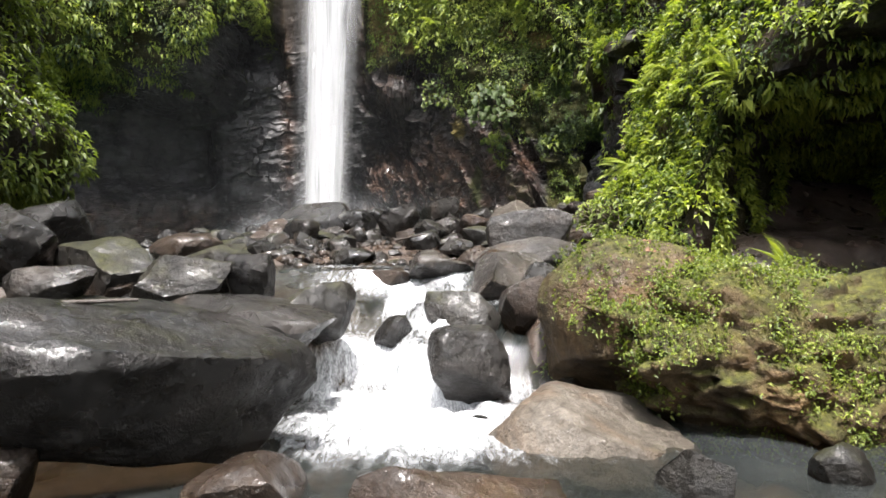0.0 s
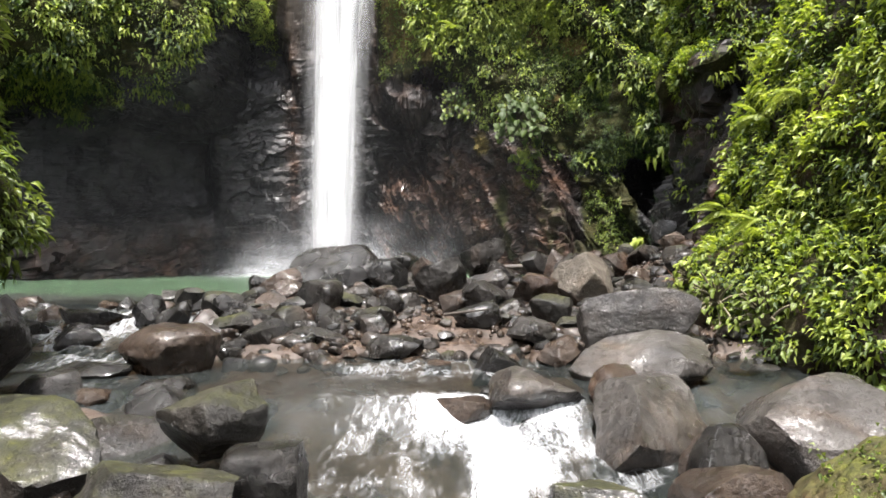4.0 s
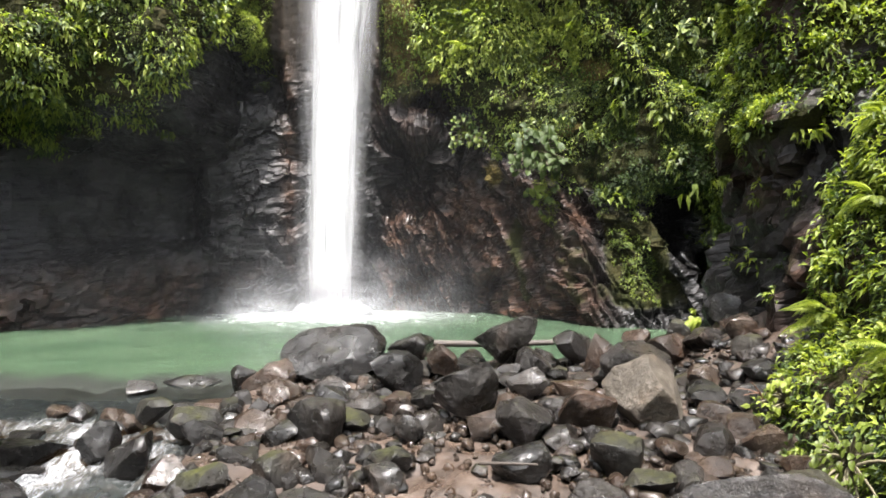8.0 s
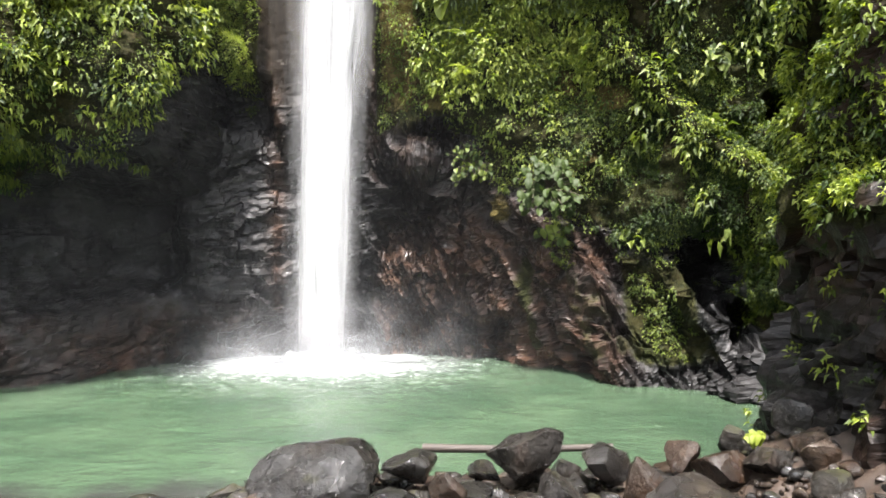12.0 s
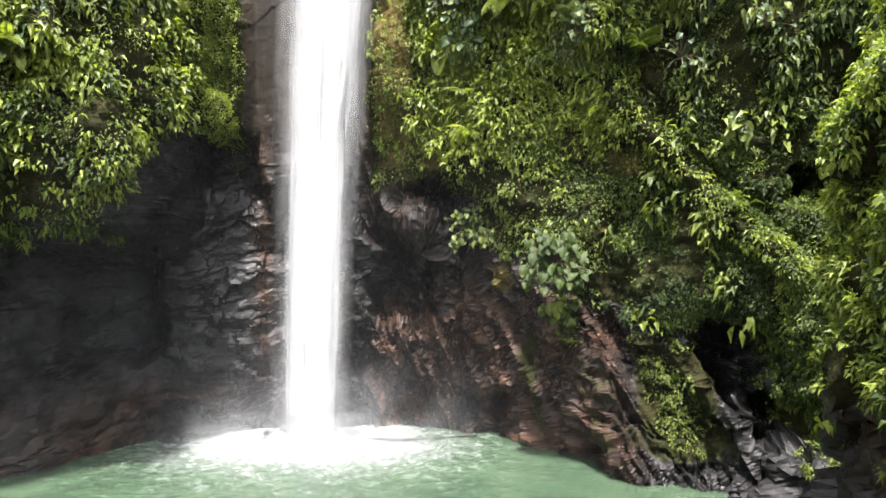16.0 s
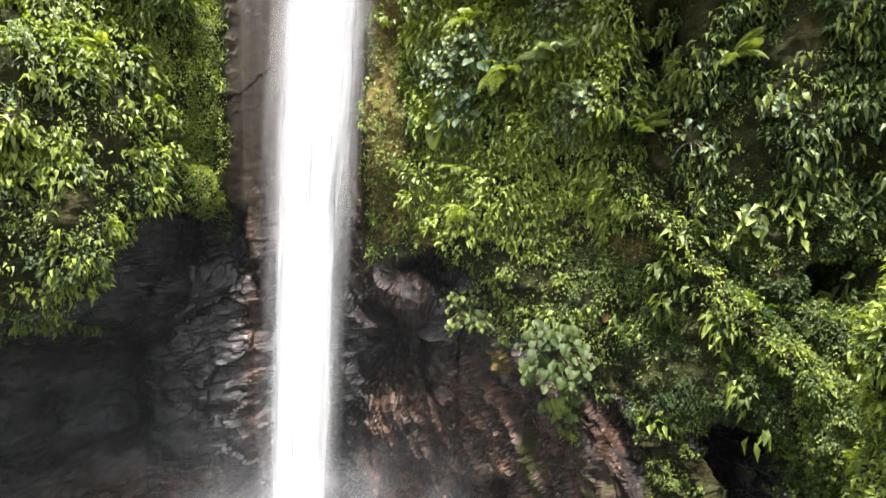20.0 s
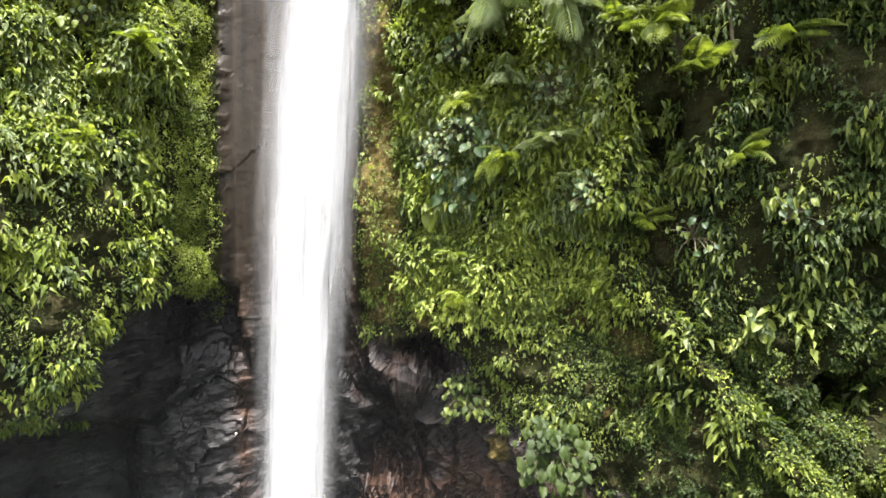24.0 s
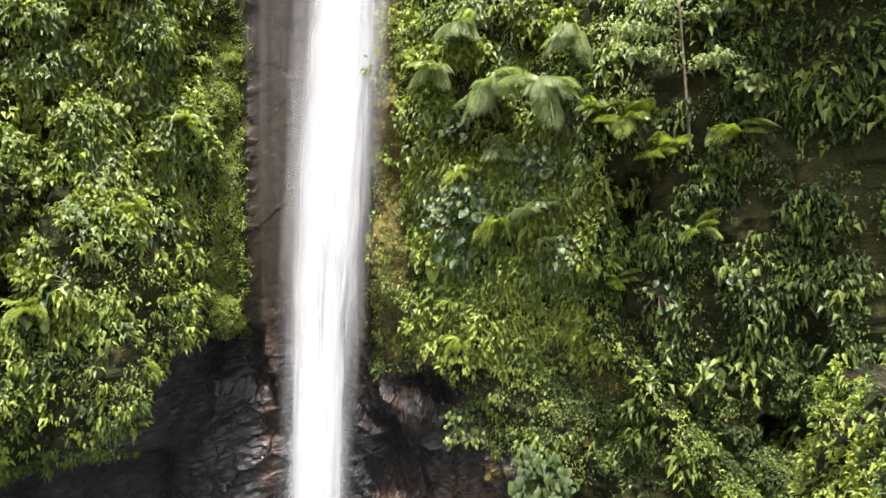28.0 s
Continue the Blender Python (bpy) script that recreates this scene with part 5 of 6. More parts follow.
boulder("wet stone at the stream", -4.4, 12.0, -0.08, 0.32, 0.28, 0.28, "brown", 0, 0, 5, 80, group=BAR)
boulder("flat wet slab at the stream", -2.6, 11.5, -0.2, 0.5, 0.34, 0.2, "gray", 0, 0, 4, 81, group=BAR)
boulder("green mossy stone at the stream", -3.2, 12.0, -0.02, 0.3, 0.28, 0.26, "mossy", 0, 0, 4, 82, group=BAR)
boulder("gray stone at the stream", -2.6, 12.1, 0.02, 0.28, 0.28, 0.28, "gray", 0, 0, 4, 83, group=BAR)
boulder("dark angular stone on the sand", -0.4, 12.1, 0.05, 0.42, 0.3, 0.28, "dark", 20, 0, 6, 84, group=BAR)
boulder("dark stone at the water", -1.6, 10.9, -0.25, 0.42, 0.28, 0.22, "dark", 0, 0, 5, 85, group=BAR)
boulder("dark stone at the shallow water", -0.3, 10.2, -0.32, 0.42, 0.3, 0.24, "dark", 0, 0, 5, 86, group=BAR)
boulder("brown stone at the shallow water", 0.5, 10.5, -0.25, 0.34, 0.28, 0.26, "brown", 0, 0, 5, 87, group=BAR)

# cobbles between the boulders
placed = [(o.location.x, o.location.y, max(o.dimensions.x, o.dimensions.y) * 0.42) for o in scene.objects if o.name.startswith("boulder")]
pick = random.Random(12)
SHAPES = [boulder_mesh(200 + i, 3, 3 + i % 3, 1.0, 0.2 * (i % 4), 0.15) for i in range(12)]
SHAPES_LOW = [boulder_mesh(240 + i, 2, 5, 1.0, 0.2 * (i % 3)) for i in range(6)]
STONE_MESH = {(i, kind): mesh_from("stone", SHAPES[i][0], SHAPES[i][1], ROCK[kind]) for i in range(12) for kind in ("gray", "dark", "brown", "mossy")}
for stone_mesh in STONE_MESH.values():
    stone_mesh.set_sharp_from_angle(angle=radians(28))
STONE_LABEL = {"gray": "rounded wet gray cobble in the river bed", "dark": "wet black cobble in the river bed", "brown": "brown river cobble among the boulders", "mossy": "cobble with a film of moss"}


def cobbles(count, x0, x1, y0, y1, sizes, group, tight=0.75, sand=False):
    made = 0
    for attempt in range(9000):
        if made >= count:
            break
        x, y = pick.uniform(x0, x1), pick.uniform(y0, y1)
        r = pick.choice(sizes)
        if any((x - a) ** 2 + (y - b) ** 2 < (tight * (r + c)) ** 2 for a, b, c in placed):
            continue
        if sand and -1.9 < x < 0.3 and 11.0 < y < 12.9 and r > 0.12:
            continue
        placed.append((x, y, r))
        made += 1
        kind = pick.choice(("gray", "gray", "dark", "dark", "brown", "brown", "mossy"))
        ob = new("stone", STONE_MESH[(pick.randrange(12), kind)])
        h = float(ground_level(np.array(x), np.array(y)))
        if x < -5.0 and y > 10.5:
            h = max(h, float(water_level(y)) - 0.3 * r)
        flat = pick.uniform(0.6, 0.9)
        ob.matrix_basis = pose(x, y, h + r * flat * 0.45, 0, 0, pick.uniform(0, 360)) @ Matrix.Diagonal((r * pick.uniform(0.9, 1.35), r, r * flat, 1))
        tagged(ob, STONE_LABEL[kind], "rock", group)


cobbles(95, -4.9, 4.2, 11.2, 17.6, (0.24, 0.28, 0.34), "cobbles of the bar", 0.72, True)
cobbles(115, -5.0, 4.2, 10.4, 17.8, (0.09, 0.12, 0.15, 0.18), "cobbles of the bar", 0.72, True)
cobbles(36, -6.2, -2.9, 5.6, 9.4, (0.18, 0.25, 0.34, 0.42), "rocks of the stream bank", 0.7)
cobbles(20, 0.6, 3.6, 7.0, 11.0, (0.12, 0.18, 0.25), "rocks under the slabs", 0.7)
cobbles(5, -5.0, -1.8, 2.6, 4.2, (0.1, 0.15, 0.2), "stones of the lower stream", 0.8)
cobbles(5, 1.8, 4.0, 2.6, 4.4, (0.1, 0.15, 0.2), "stones of the lower stream", 0.8)
cobbles(20, -9.2, -5.0, 11.7, 15.2, (0.18, 0.25, 0.34), "rocks of the rapids", 0.85)

# pebbles too small to count
g = np.random.default_rng(77)
pv, pf = boulder_mesh(300, 2, 4, 1.0)
n = 1500
pxy = np.stack([g.uniform(-4.5, 4, n), g.uniform(10.6, 17.4, n)], 1)
size = g.uniform(0.02, 0.065, n)
pz = ground_level(pxy[:, 0], pxy[:, 1]) + size * 0.3
w = g.uniform(0, 6.3, n)
spin = np.stack([np.stack([np.cos(w), -np.sin(w)], 1), np.stack([np.sin(w), np.cos(w)], 1)], 1)
allv = np.repeat(pv[None], n, 0)
allv[:, :, :2] = np.einsum("nij,nkj->nki", spin, allv[:, :, :2] * np.array([1.3, 0.9]))
allv = allv * size[:, None, None] + np.concatenate([pxy, pz[:, None]], 1)[:, None]
allf = (pf[None] + len(pv) * np.arange(n)[:, None, None]).reshape(-1, 3)
tagged(new("pebbles", mesh_from("pebbles", allv.reshape(-1, 3), allf, ROCK["brown"])), "brown and gray pebbles strewn over the bar", "gravel", kind="stuff")

# a bed of cobbles under the larger stones
for kind, count, seed in (("gray", 190, 5), ("dark", 190, 6), ("brown", 170, 7)):
    g = np.random.default_rng(seed)
    xy = np.stack([g.uniform(-4.7, 4.2, 1400), g.uniform(10.5, 17.6, 1400)], 1)
    size = g.uniform(0.07, 0.17, 1400)
    free = np.array([all((x - a) ** 2 + (y - b) ** 2 > (0.55 * (q + c)) ** 2 for a, b, c in placed) for (x, y), q in zip(xy, size)])
    free &= ~((xy[:, 0] > -1.7) & (xy[:, 0] < 0.1) & (xy[:, 1] > 11.2) & (xy[:, 1] < 12.8))
    xy, size = xy[free][:count], size[free][:count]
    vs, fs = [], []
    for i, ((x, y), q) in enumerate(zip(xy, size)):
        pv, pf = SHAPES_LOW[i % 6]
        w = g.uniform(0, 6.3)
        rot = np.array([[np.cos(w), -np.sin(w), 0], [np.sin(w), np.cos(w), 0], [0, 0, 1]])
        z = float(ground_level(np.array(x), np.array(y))) + 0.35 * q
        fs.append(pf + sum(len(t) for t in vs))
        vs.append((pv * np.array([1.25, 0.95, 0.75]) * q) @ rot.T + np.array([x, y, z]))
    tagged(new("cobble_bed", mesh_from("cobble_bed", np.concatenate(vs), np.concatenate(fs), ROCK[kind])), "packed small wet cobbles between the boulders", "gravel", kind="stuff")


# ---- driftwood ----
def rod(points, radii, sides=7):
    """A tapered round stem along points."""
    p = np.asarray(points, float)
    t = unit(np.gradient(p, axis=0))
    a = unit(np.cross(t, np.array([0.31, 0.2, 0.93])))
    b = np.cross(t, a)
    w = np.linspace(0, 2 * np.pi, sides, endpoint=False)
    v = p[:, None] + (a[:, None] * np.cos(w)[None, :, None] + b[:, None] * np.sin(w)[None, :, None]) * np.reshape(radii, (-1, 1, 1))
    i = np.arange(len(p) * sides).reshape(len(p), sides)
    j = np.roll(i, -1, axis=1)
    f = np.stack([i[:-1], j[:-1], j[1:], i[1:]], -1).reshape(-1, 4)
    return v.reshape(-1, 3), f


def line(a, b, n=12, sag=0.0):
    s = np.linspace(0, 1, n)[:, None]
    p = np.array(a) * (1 - s) + np.array(b) * s
    p[:, 2] -= sag * np.sin(np.pi * s[:, 0])
    return p


log_ = tagged(new("driftwood_log", mesh_from("driftwood_log", *rod(line((-1.7, 17.75, 0.62), (1.5, 17.6, 0.68), 24, 0.03), np.linspace(0.075, 0.055, 24), 10), WOOD)),
              "wet gray-brown driftwood log lying across the boulders", "log")
tagged(new("stick", mesh_from("stick", *rod(line((-2.55, 3.75, -0.39), (-1.95, 4.05, -0.385), 10, 0.0), np.linspace(0.02, 0.012, 10), 6), WOOD)), "thin dry stick lying on the wet gray boulder", "stick")
twig = tagged(new("stick", mesh_from("stick", *rod(line((-0.9, 12.0, 0.1), (-0.3, 11.6, 0.22), 10), np.linspace(0.025, 0.012, 10), 6), WOOD)),
              "broken branch leaning on stones of the bar", "stick")


for k, (x_, y_, z_, n_) in enumerate(((6.7, 25.3, 0.25, 9), (3.0, 13.4, 0.5, 7))):
    g_ = random.Random(60 + k)
    for i in range(n_):
        a_ = (x_ + g_.uniform(-0.3, 0.3), y_ + g_.uniform(-0.2, 0.2), z_ + g_.uniform(-0.05, 0.05))
        b_ = (a_[0] + g_.uniform(-0.5, 0.5), a_[1] + g_.uniform(-0.2, 0.2), a_[2] + g_.uniform(0.0, 0.3))
        tagged(new("stick", mesh_from("stick", *rod(line(a_, b_, 5, -0.03), np.linspace(0.01, 0.005, 5), 5), LITTER)), "reddish-brown stick in a heap of washed-up twigs", "stick", "washed-up twigs")


# ---- larger plants ----
def heart_leaf(size, fold=0.18, droop=0.35):
    """A heart-shaped blade with its stalk end at the origin and its tip along x."""
    w = np.linspace(0, 2 * np.pi, 18, endpoint=False)
    x = -0.18 + 0.62 * (1 - np.cos(w)) * 0.85 - 0.16 * np.exp(-((w - 0.5) / 0.35) ** 2) - 0.16 * np.exp(-((w - 2 * np.pi + 0.5) / 0.35) ** 2)
    y = 0.40 * np.sin(w) * (1 - 0.25 * np.cos(w - np.pi))
    rim = np.stack([x, y, fold * np.abs(y) * 1.2 - droop * np.clip(x, 0, 2) ** 2], 1)
    mid = rim * np.array([0.55, 0.55, 0.5]) + np.array([0.12, 0, -0.01])
    v = np.concatenate([rim, mid, [[0.2, 0, -0.04]]]) * size
    i = np.arange(18)
    j = (i + 1) % 18
    f = np.concatenate([np.stack([i, j, j + 18], 1), np.stack([i, j + 18, i + 18], 1), np.stack([i + 18, j + 18, 0 * i + 36], 1)])
    return v, f


def facing(at, axis, up):
    a = Vector(axis).normalized()
    s = Vector(up).cross(a).normalized()
    n = a.cross(s)
    m = Matrix((a, s, n)).transposed().to_4x4()
    m.translation = at
    return m


def big_leaf_plant(name, label, root, out, count, size, reach, materials, seed):
    """A clump of broad leaves on stalks that spring from one root."""
    g = random.Random(seed)
    base = tagged(new(name), label, "plant")
    base.location = root
    blades = [mesh_from("leaf", *heart_leaf(size * k, 0.1 + 0.1 * k, 0.25 + 0.2 * k), material) for k in (0.7, 0.9, 1.15) for material in (materials if isinstance(materials, tuple) else (materials,))]
    o = Vector(out).normalized()
    for i in range(count):
        d = (o * g.uniform(0.3, 1.0) + Vector((g.uniform(-1, 1), g.uniform(-0.5, 0.3), g.uniform(-1.0, 1.0))) * reach).normalized() * reach * g.uniform(0.5, 1.15)
        tip = d + Vector((0, 0, 0.12))
        v, f = rod(line((0, 0, 0), tuple(tip), 6, -0.12 * reach), np.linspace(0.022, 0.01, 6), 5)
        part("stalk", mesh_from("stalk", v, f, STEM), base)
        axis = o * g.uniform(0.3, 0.9) + Vector((g.uniform(-0.6, 0.6), 0, -g.uniform(0.3, 0.9)))
        up = o * g.uniform(0.2, 0.9) + Vector((g.uniform(-0.8, 0.8), 0, g.uniform(0.4, 1.0)))
        part("leaf", g.choice(blades), base, at=facing(tip, axis, up))
    return base


def frond_mesh(length, droop, pairs, pinna, ratio, material, hang=0.25, side_droop=0.1):
    """A feathery frond along x: a rib with leaflets on both sides."""
    s = np.linspace(0.12, 0.99, pairs)
    rib = lambda q: np.stack([length * q * (1 - 0.18 * droop * q), 0 * q, length * (0.25 * q - droop * q ** 2)], -1)
    p = rib(s)
    t = unit(np.gradient(p, axis=0))
    size = pinna * np.sin(np.pi * (0.12 + 0.84 * s)) ** 0.8
    root = np.concatenate([p, p])
    side = np.array([0, 1.0, 0])
    axis = np.concatenate([t * 0.45 + side, t * 0.45 - side]) + np.array([0, 0, -side_droop])
    up = np.cross(np.concatenate([t, t]), np.array([0, -1.0, 0]))
    up[:, 2] = np.abs(up[:, 2])
    me_l = leaf_mesh("leaflets", root, axis, up, np.concatenate([size, size]), ratio, None, hang, 0.06)
    lv = np.array([x.co for x in me_l.vertices])
    lf = [list(x.vertices) for x in me_l.polygons]
    bpy.data.meshes.remove(me_l)
    rv, rf = rod(rib(np.linspace(0, 1, 10)), np.linspace(0.012, 0.003, 10) * max(1, length), 4)
    me = bpy.data.meshes.new("frond")
    me.from_pydata([tuple(x) for x in np.concatenate([lv, rv])], [], lf + [[int(i) + len(lv) for i in q] for q in rf])
    me.materials.append(material)
    me.update()
    return me


FROND_BIG = [frond_mesh(1.0, 0.75, 26, 0.30, 0.16, LEAF_PALE, 0.55, 0.5), frond_mesh(1.0, 0.45, 24, 0.26, 0.2, LEAF_PALE, 0.35, 0.3)]
FROND_GREEN = [frond_mesh(1.0, 0.55, 22, 0.2, 0.26, LEAF_BRIGHT), frond_mesh(1.0, 0.9, 22, 0.22, 0.26, LEAF_BRIGHT)]
FROND_DARK = [frond_mesh(1.0, 0.5, 18, 0.3, 0.3, LEAF, 0.3, 0.25), frond_mesh(1.0, 0.8, 18, 0.28, 0.3, LEAF, 0.3, 0.25)]


def fern(label, root, out, count, length, kinds, seed, spread_=0.9, lift=0.3, name="fern"):
    g = random.Random(seed)
    base = tagged(new(name), label, "fern")
    base.location = root
    o = Vector(out).normalized()
    for i in range(count):
        d = o + Vector((g.uniform(-1, 1), g.uniform(-1, 1) * 0.5, g.uniform(-0.4, 1.0) * 0.6)) * spread_ + Vector((0, 0, lift))
        k = length * g.uniform(0.7, 1.15)
        part("frond", g.choice(kinds), base, at=facing((g.uniform(-0.06, 0.06), 0, g.uniform(-0.08, 0.08)), d, (0, -0.2, 1)) @ Matrix.Diagonal((k, k, k, 1)))
    return base




def on_wall(x, z, lift=0.1):
    """The spot on the back cliff at x and height z, a little in front of it."""
    s, h, q, n, area = BACK
    k = np.argmin((q[..., 0] - x) ** 2 + (q[..., 2] - z) ** 2)
    return tuple(q.reshape(-1, 3)[k] + n.reshape(-1, 3)[k] * lift + np.array([0, -0.25, 0]))


OUT = (-0.2, -1, 0.1)
big_leaf_plant("elephant_ear_plant", "elephant ear plant with broad glossy gray-green leaves on the cliff", on_wall(2.35, 5.85, 0.5), OUT, 150, 0.27, 1.05, LEAF_DARK, 1)
big_leaf_plant("elephant_ear_plant", "trailing elephant ear plant with glossy leaves under the larger one", on_wall(2.8, 4.6, 0.6), OUT, 30, 0.24, 0.7, (LEAF, LEAF_DARK), 2)
big_leaf_plant("broadleaf_shrub", "low bright green shrub on a ledge beside the nook", on_wall(-0.55, 6.9, 0.6), OUT, 130, 0.17, 0.9, (LEAF, LEAF_DARK), 3)
big_leaf_plant("broadleaf_shrub", "pale gray-green broad leaves above the ledge", on_wall(-0.6, 13.2), OUT, 26, 0.32, 0.8, LEAF_COOL, 4)
big_leaf_plant("broadleaf_shrub", "single large pale ribbed leaf with smaller ones", on_wall(-1.2, 12.75), OUT, 3, 0.75, 0.2, LEAF_BRIGHT, 5)
big_leaf_plant("broadleaf_shrub", "broad pale leaves hanging in the cliff growth", on_wall(0.3, 14.3), OUT, 16, 0.3, 0.7, LEAF_COOL, 6)
big_leaf_plant("broadleaf_shrub", "light green broad leaves on top of the rock spur", (4.75, 17.4, 7.1), (-0.8, -0.6, 0.2), 60, 0.15, 0.7, LEAF_BRIGHT, 7)
big_leaf_plant("broadleaf_shrub", "light green broad leaves high on the rock spur", (5.0, 17.0, 8.4), (-0.8, -0.6, 0.2), 44, 0.15, 0.65, LEAF_BRIGHT, 8)
big_leaf_plant("broadleaf_shrub", "bright seedlings with broad leaves at the wall's foot", (2.75, 11.2, 0.3), (-0.8, -0.5, 0.4), 60, 0.07, 0.45, LEAF, 9)
big_leaf_plant("broadleaf_shrub", "bright seedlings with broad leaves at the wall's foot", (2.75, 9.9, 0.2), (-0.8, -0.5, 0.4), 60, 0.07, 0.45, LEAF, 10)
big_leaf_plant("broadleaf_shrub", "bright bush between the stones at the wall's foot", (3.1, 12.9, 0.5), (-0.8, -0.5, 0.4), 44, 0.075, 0.4, LEAF_BRIGHT, 11)
big_leaf_plant("broadleaf_shrub", "small green plant on the pool-side boulders", (3.3, 16.5, 1.0), (-0.3, -0.8, 0.5), 12, 0.13, 0.28, LEAF_BRIGHT, 12)
big_leaf_plant("broadleaf_shrub", "small green plant rooted beside the spur", (4.0, 15.4, 0.7), (-0.5, -0.8, 0.4), 14, 0.14, 0.35, LEAF_BRIGHT, 13)

gp_ = random.Random(77)
for i in range(18):
    x_, z_ = (gp_.uniform(-14.5, -9.6), gp_.uniform(11.0, 18.0)) if i % 2 else (gp_.uniform(-2.4, 7.5), gp_.uniform(8.5, 18.5))
    big_leaf_plant("broadleaf_shrub", "bright broad-leaved shrub standing out of the cliff growth", on_wall(x_, z_), OUT, gp_.randint(14, 26), gp_.uniform(0.15, 0.27), gp_.uniform(0.4, 0.75), gp_.choice(((LEAF, LEAF_DARK), (LEAF, LEAF_COOL), LEAF)), 200 + i)

for k, (x_, z_, n_, size_) in enumerate(((-0.5, 20.4, 9, 1.6), (-1.2, 19.3, 8, 1.3), (0.9, 18.7, 12, 2.0), (2.3, 18.3, 12, 2.0), (0.4, 17.9, 8, 1.5), (3.4, 19.6, 9, 1.6))):
    fern("hanging feathery pale green fern under the rim", on_wall(x_, z_, 0.35), OUT, n_, size_, FROND_BIG, 21 + k, 0.7, -0.25, "tree_fern")
for k, (x_, z_, n_, size_) in enumerate(((0.9, 16.2, 7, 1.2), (0.8, 14.2, 7, 1.3), (1.9, 14.3, 7, 1.3), (-0.2, 15.6, 6, 1.1), (2.6, 13.2, 6, 1.0), (-0.4, 11.3, 5, 0.9))):
    fern("drooping green fern in the cliff growth", on_wall(x_, z_, 0.25), OUT, n_, size_, FROND_GREEN if k % 2 else FROND_BIG, 31 + k, 0.7, 0.1)
for k, (x_, z_, n_, size_) in enumerate(((4.6, 16.6, 7, 1.5), (5.4, 15.8, 6, 1.4), (7.2, 16.4, 6, 1.4), (3.8, 17.2, 6, 1.3), (6.3, 13.6, 5, 1.0), (4.4, 12.2, 5, 1.0))):
    fern("dark fern with broad jagged fronds in the shade", on_wall(x_, z_, 0.25), OUT, n_, size_, FROND_DARK, 41 + k, 0.9, 0.2)
for k, (x_, z_) in enumerate(((-0.65, 17.1), (-1.0, 14.2), (2.1, 15.7), (3.2, 12.9), (-0.3, 15.0))):
    big_leaf_plant("broadleaf_shrub", "pale gray-green shrub with small broad leaves on the cliff", on_wall(x_, z_, 0.25), OUT, 60, 0.17, 0.75, (LEAF_PALE, LEAF_COOL), 300 + k)
fern("pale drooping fern on the ledge", on_wall(-0.4, 10.2), OUT, 6, 0.9, FROND_GREEN, 30, 0.7, 0.0)
fern("pale fern at the rim of the hanging growth", on_wall(-9.4, 17.2), (0.5, -1, 0), 8, 1.2, FROND_GREEN, 31)
fern("arching fern among the shrubs by the falls", on_wall(-10.6, 14.5), (0.4, -1, 0), 8, 1.1, FROND_GREEN, 32)
fern("arching fern among the shrubs by the falls", on_wall(-12.2, 11.5), (0.4, -1, 0), 8, 1.1, FROND_GREEN, 33)
fern("small fern standing on the mossy boulder", (3.75, 6.9, -0.35), (-0.1, -0.1, 1), 4, 0.42, FROND_GREEN, 34, 0.35, 0.6)
g_ = random.Random(40)
for i in range(12):
    y_ = g_.uniform(8.6, 13.4)
    z_ = g_.uniform(0.8, 6.0)
    w_ = right_wall(np.array(np.interp(y_, RIGHT_P[:, 1], RIGHT_D)), np.array(z_))
    fern("bright fern hanging from the wall beside the stream", (float(w_[0]) - 0.15, y_, z_), (-1, -0.3, 0.1), 6, 0.55, FROND_GREEN, 50 + i, 0.8, 0.1)

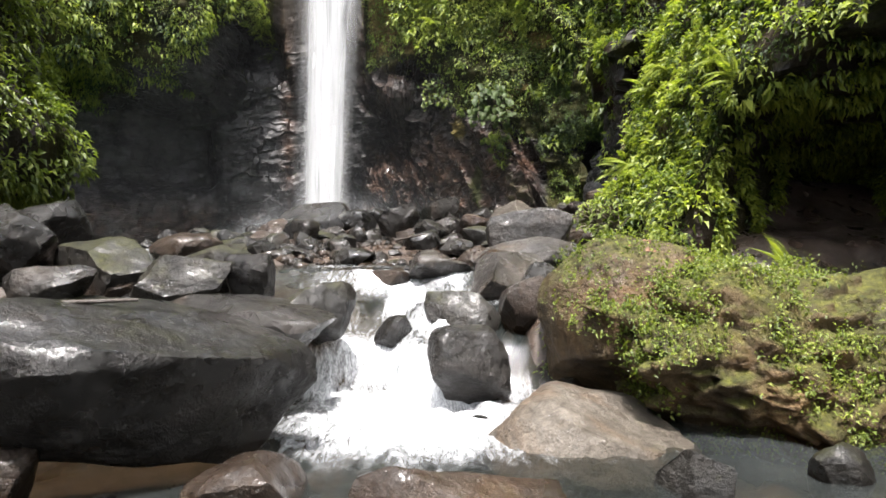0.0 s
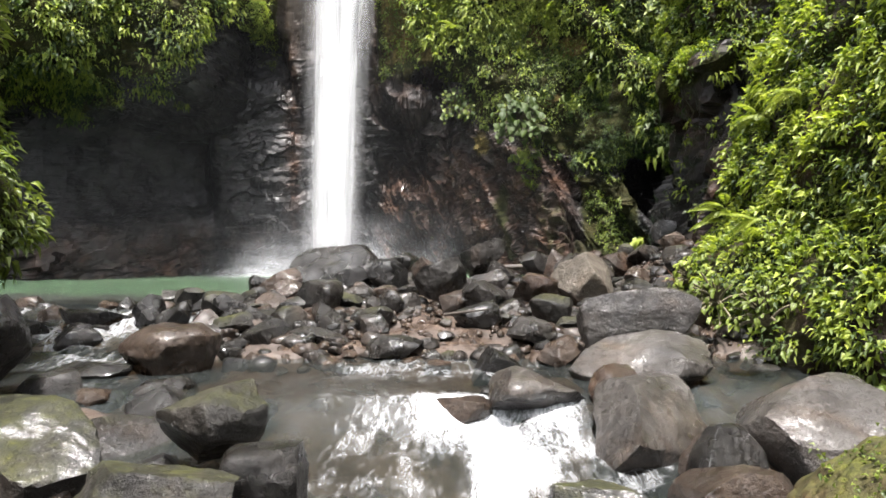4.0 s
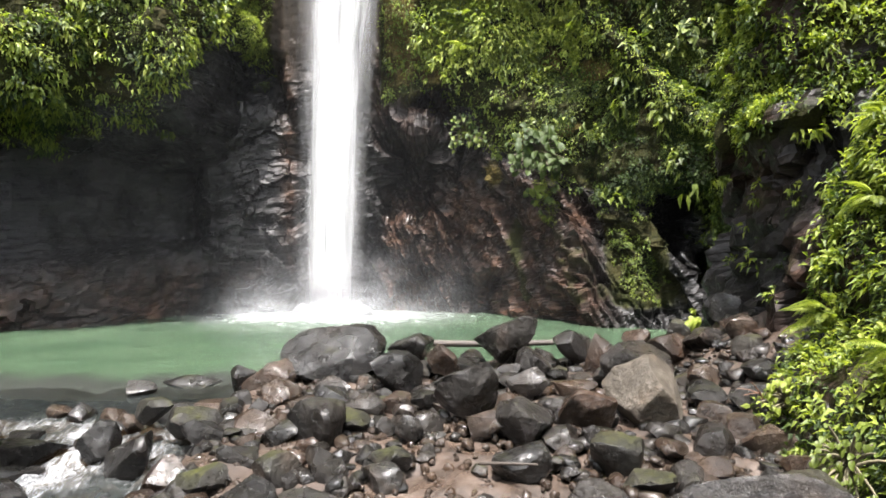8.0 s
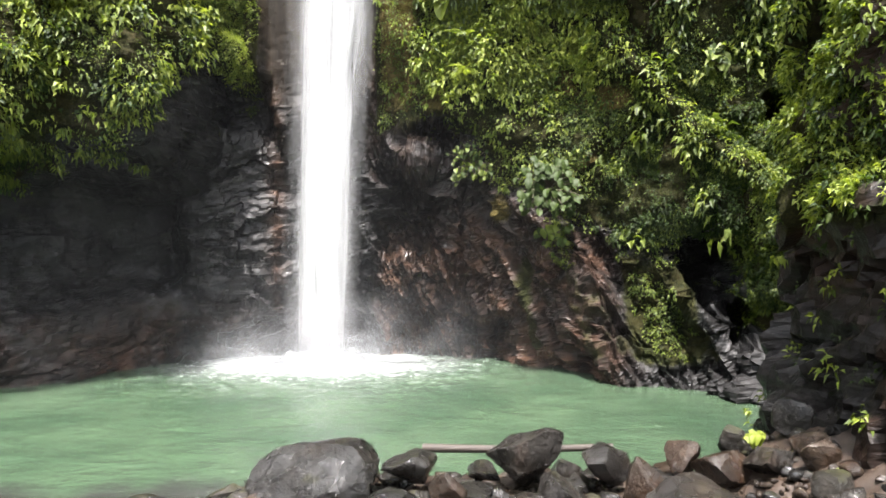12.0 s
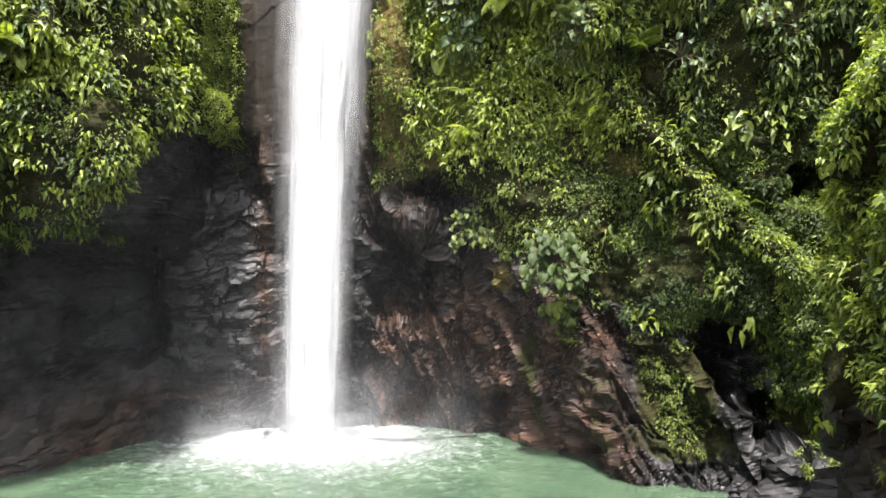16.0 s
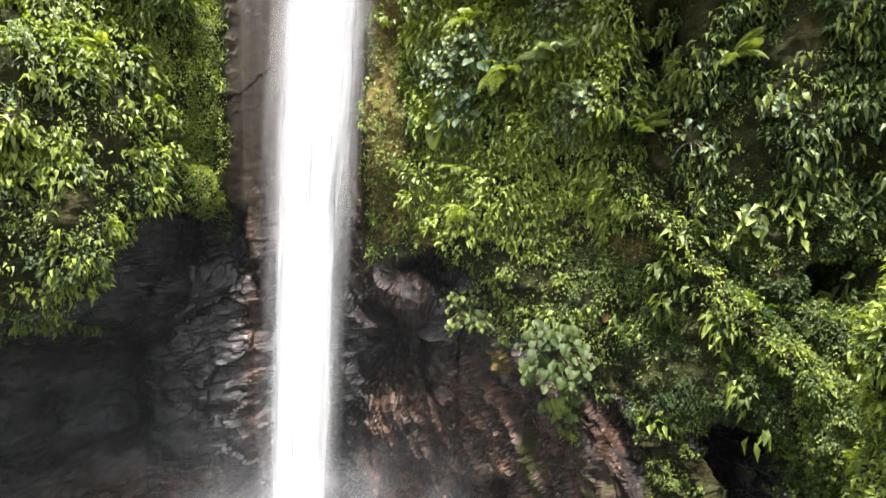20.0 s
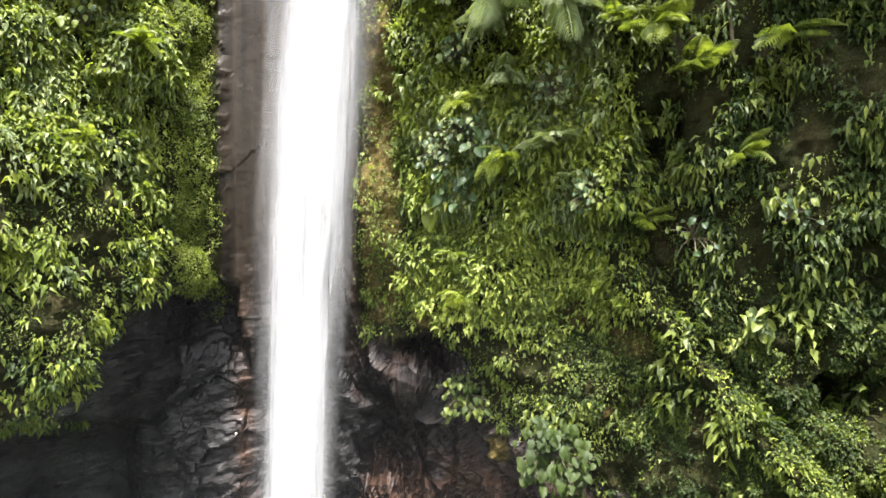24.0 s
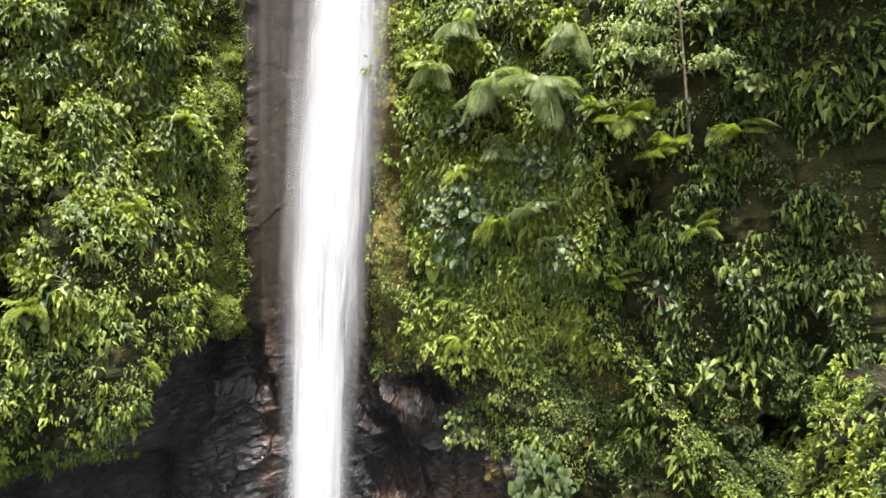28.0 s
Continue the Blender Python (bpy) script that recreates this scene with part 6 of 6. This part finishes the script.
tree = tagged(new("sapling"), "slender pale-barked sapling with drooping leafy twigs on the cliff", "tree")
tree.location = on_wall(6.0, 16.0, 0.3)
part("trunk", mesh_from("trunk", *rod(line((0, 0, 0), (-0.35, -0.2, 4.2), 20, 0.0), np.linspace(0.05, 0.03, 20), 7), STEM), tree, "slender pale trunk")
for k, (h, dx, dy) in enumerate(((2.2, -1.6, -0.6), (2.9, -2.2, -0.5), (2.0, 0.9, -0.6), (3.4, 1.2, -0.4), (3.6, -1.2, -0.9))):
    root = np.array((-0.35 * h / 4.2, -0.2 * h / 4.2, h))
    pts = line(tuple(root), tuple(root + np.array((dx, dy, 0.25))), 14, -0.18)
    limb = part("branch", mesh_from("branch", *rod(pts, np.linspace(0.02, 0.006, 14), 5), STEM), tree)
    g = np.random.default_rng(80 + k)
    n = 230
    at = pts[g.integers(3, 14, n)] + g.normal(size=(n, 3)) * np.array([0.2, 0.2, 0.1])
    ax = unit(g.normal(size=(n, 3)) * 0.7 + np.array([np.sign(dx) * 0.5, -0.4, -0.4]))
    part("leaves", leaf_mesh("leaves", at, ax, np.array([0, -0.4, 1.0]) + 0.3 * g.normal(size=(n, 3)), g.uniform(0.12, 0.24, n), 0.5, LEAF_PALE), limb)


# ---- small plants and litter on the mossy boulder ----
def surface_points(ob, count, seed, low=0.25):
    """Random spots on the upward faces of a rock, with their normals."""
    g = np.random.default_rng(seed)
    me = ob.data
    m = np.array(ob.matrix_basis)
    c = np.array([p.center for p in me.polygons]) @ m[:3, :3].T + m[:3, 3]
    n = np.array([p.normal for p in me.polygons]) @ m[:3, :3].T
    w = np.array([p.area for p in me.polygons]) * (n[:, 2] > low) * (0.015 + patchy(c, 1.7, seed, 0.05, 0.3))
    i = g.choice(len(w), count, p=w / w.sum())
    return c[i] + g.normal(size=(count, 3)) * 0.02, n[i]


MOSSY = [o for o in scene.objects if o.name.startswith("boulder") and o.data.materials[0] in (ROCK["green"], ROCK["soil"])][:2]
for k, ob in enumerate(MOSSY):
    c, n = surface_points(ob, 3000 if k == 0 else 420, 90 + k, -0.35)
    g = np.random.default_rng(95 + k)
    m = 7
    root = np.repeat(c, m, 0) + g.normal(size=(len(c) * m, 3)) * 0.035
    nn = np.repeat(n, m, 0)
    ax = unit(nn * 0.8 + g.normal(size=root.shape) * 0.7 + np.array([0, 0, 0.1]))
    me = leaf_mesh("moss_plants", root + nn * 0.03, ax, nn + np.array([0, 0, 0.8]) + 0.4 * g.normal(size=root.shape), g.uniform(0.02, 0.058, len(root)), 0.5, LEAF)
    tagged(new("seedlings", me), "small bright seedlings and creepers growing on the mossy boulder", "plants", kind="stuff")
    c, n = surface_points(ob, 5, 120 + k, 0.5)
    for i in range(5):
        v, f = heart_leaf(0.09, 0.4, 1.5)
        tagged(new("fallen_leaf", mesh_from("fallen_leaf", v, f, LITTER)), "curled dry brown leaf fallen on the moss", "leaf", "fallen leaves").matrix_basis = facing(tuple(c[i] + n[i] * 0.015), (math.cos(i * 2.1), math.sin(i * 2.1), 0.05), tuple(n[i]))
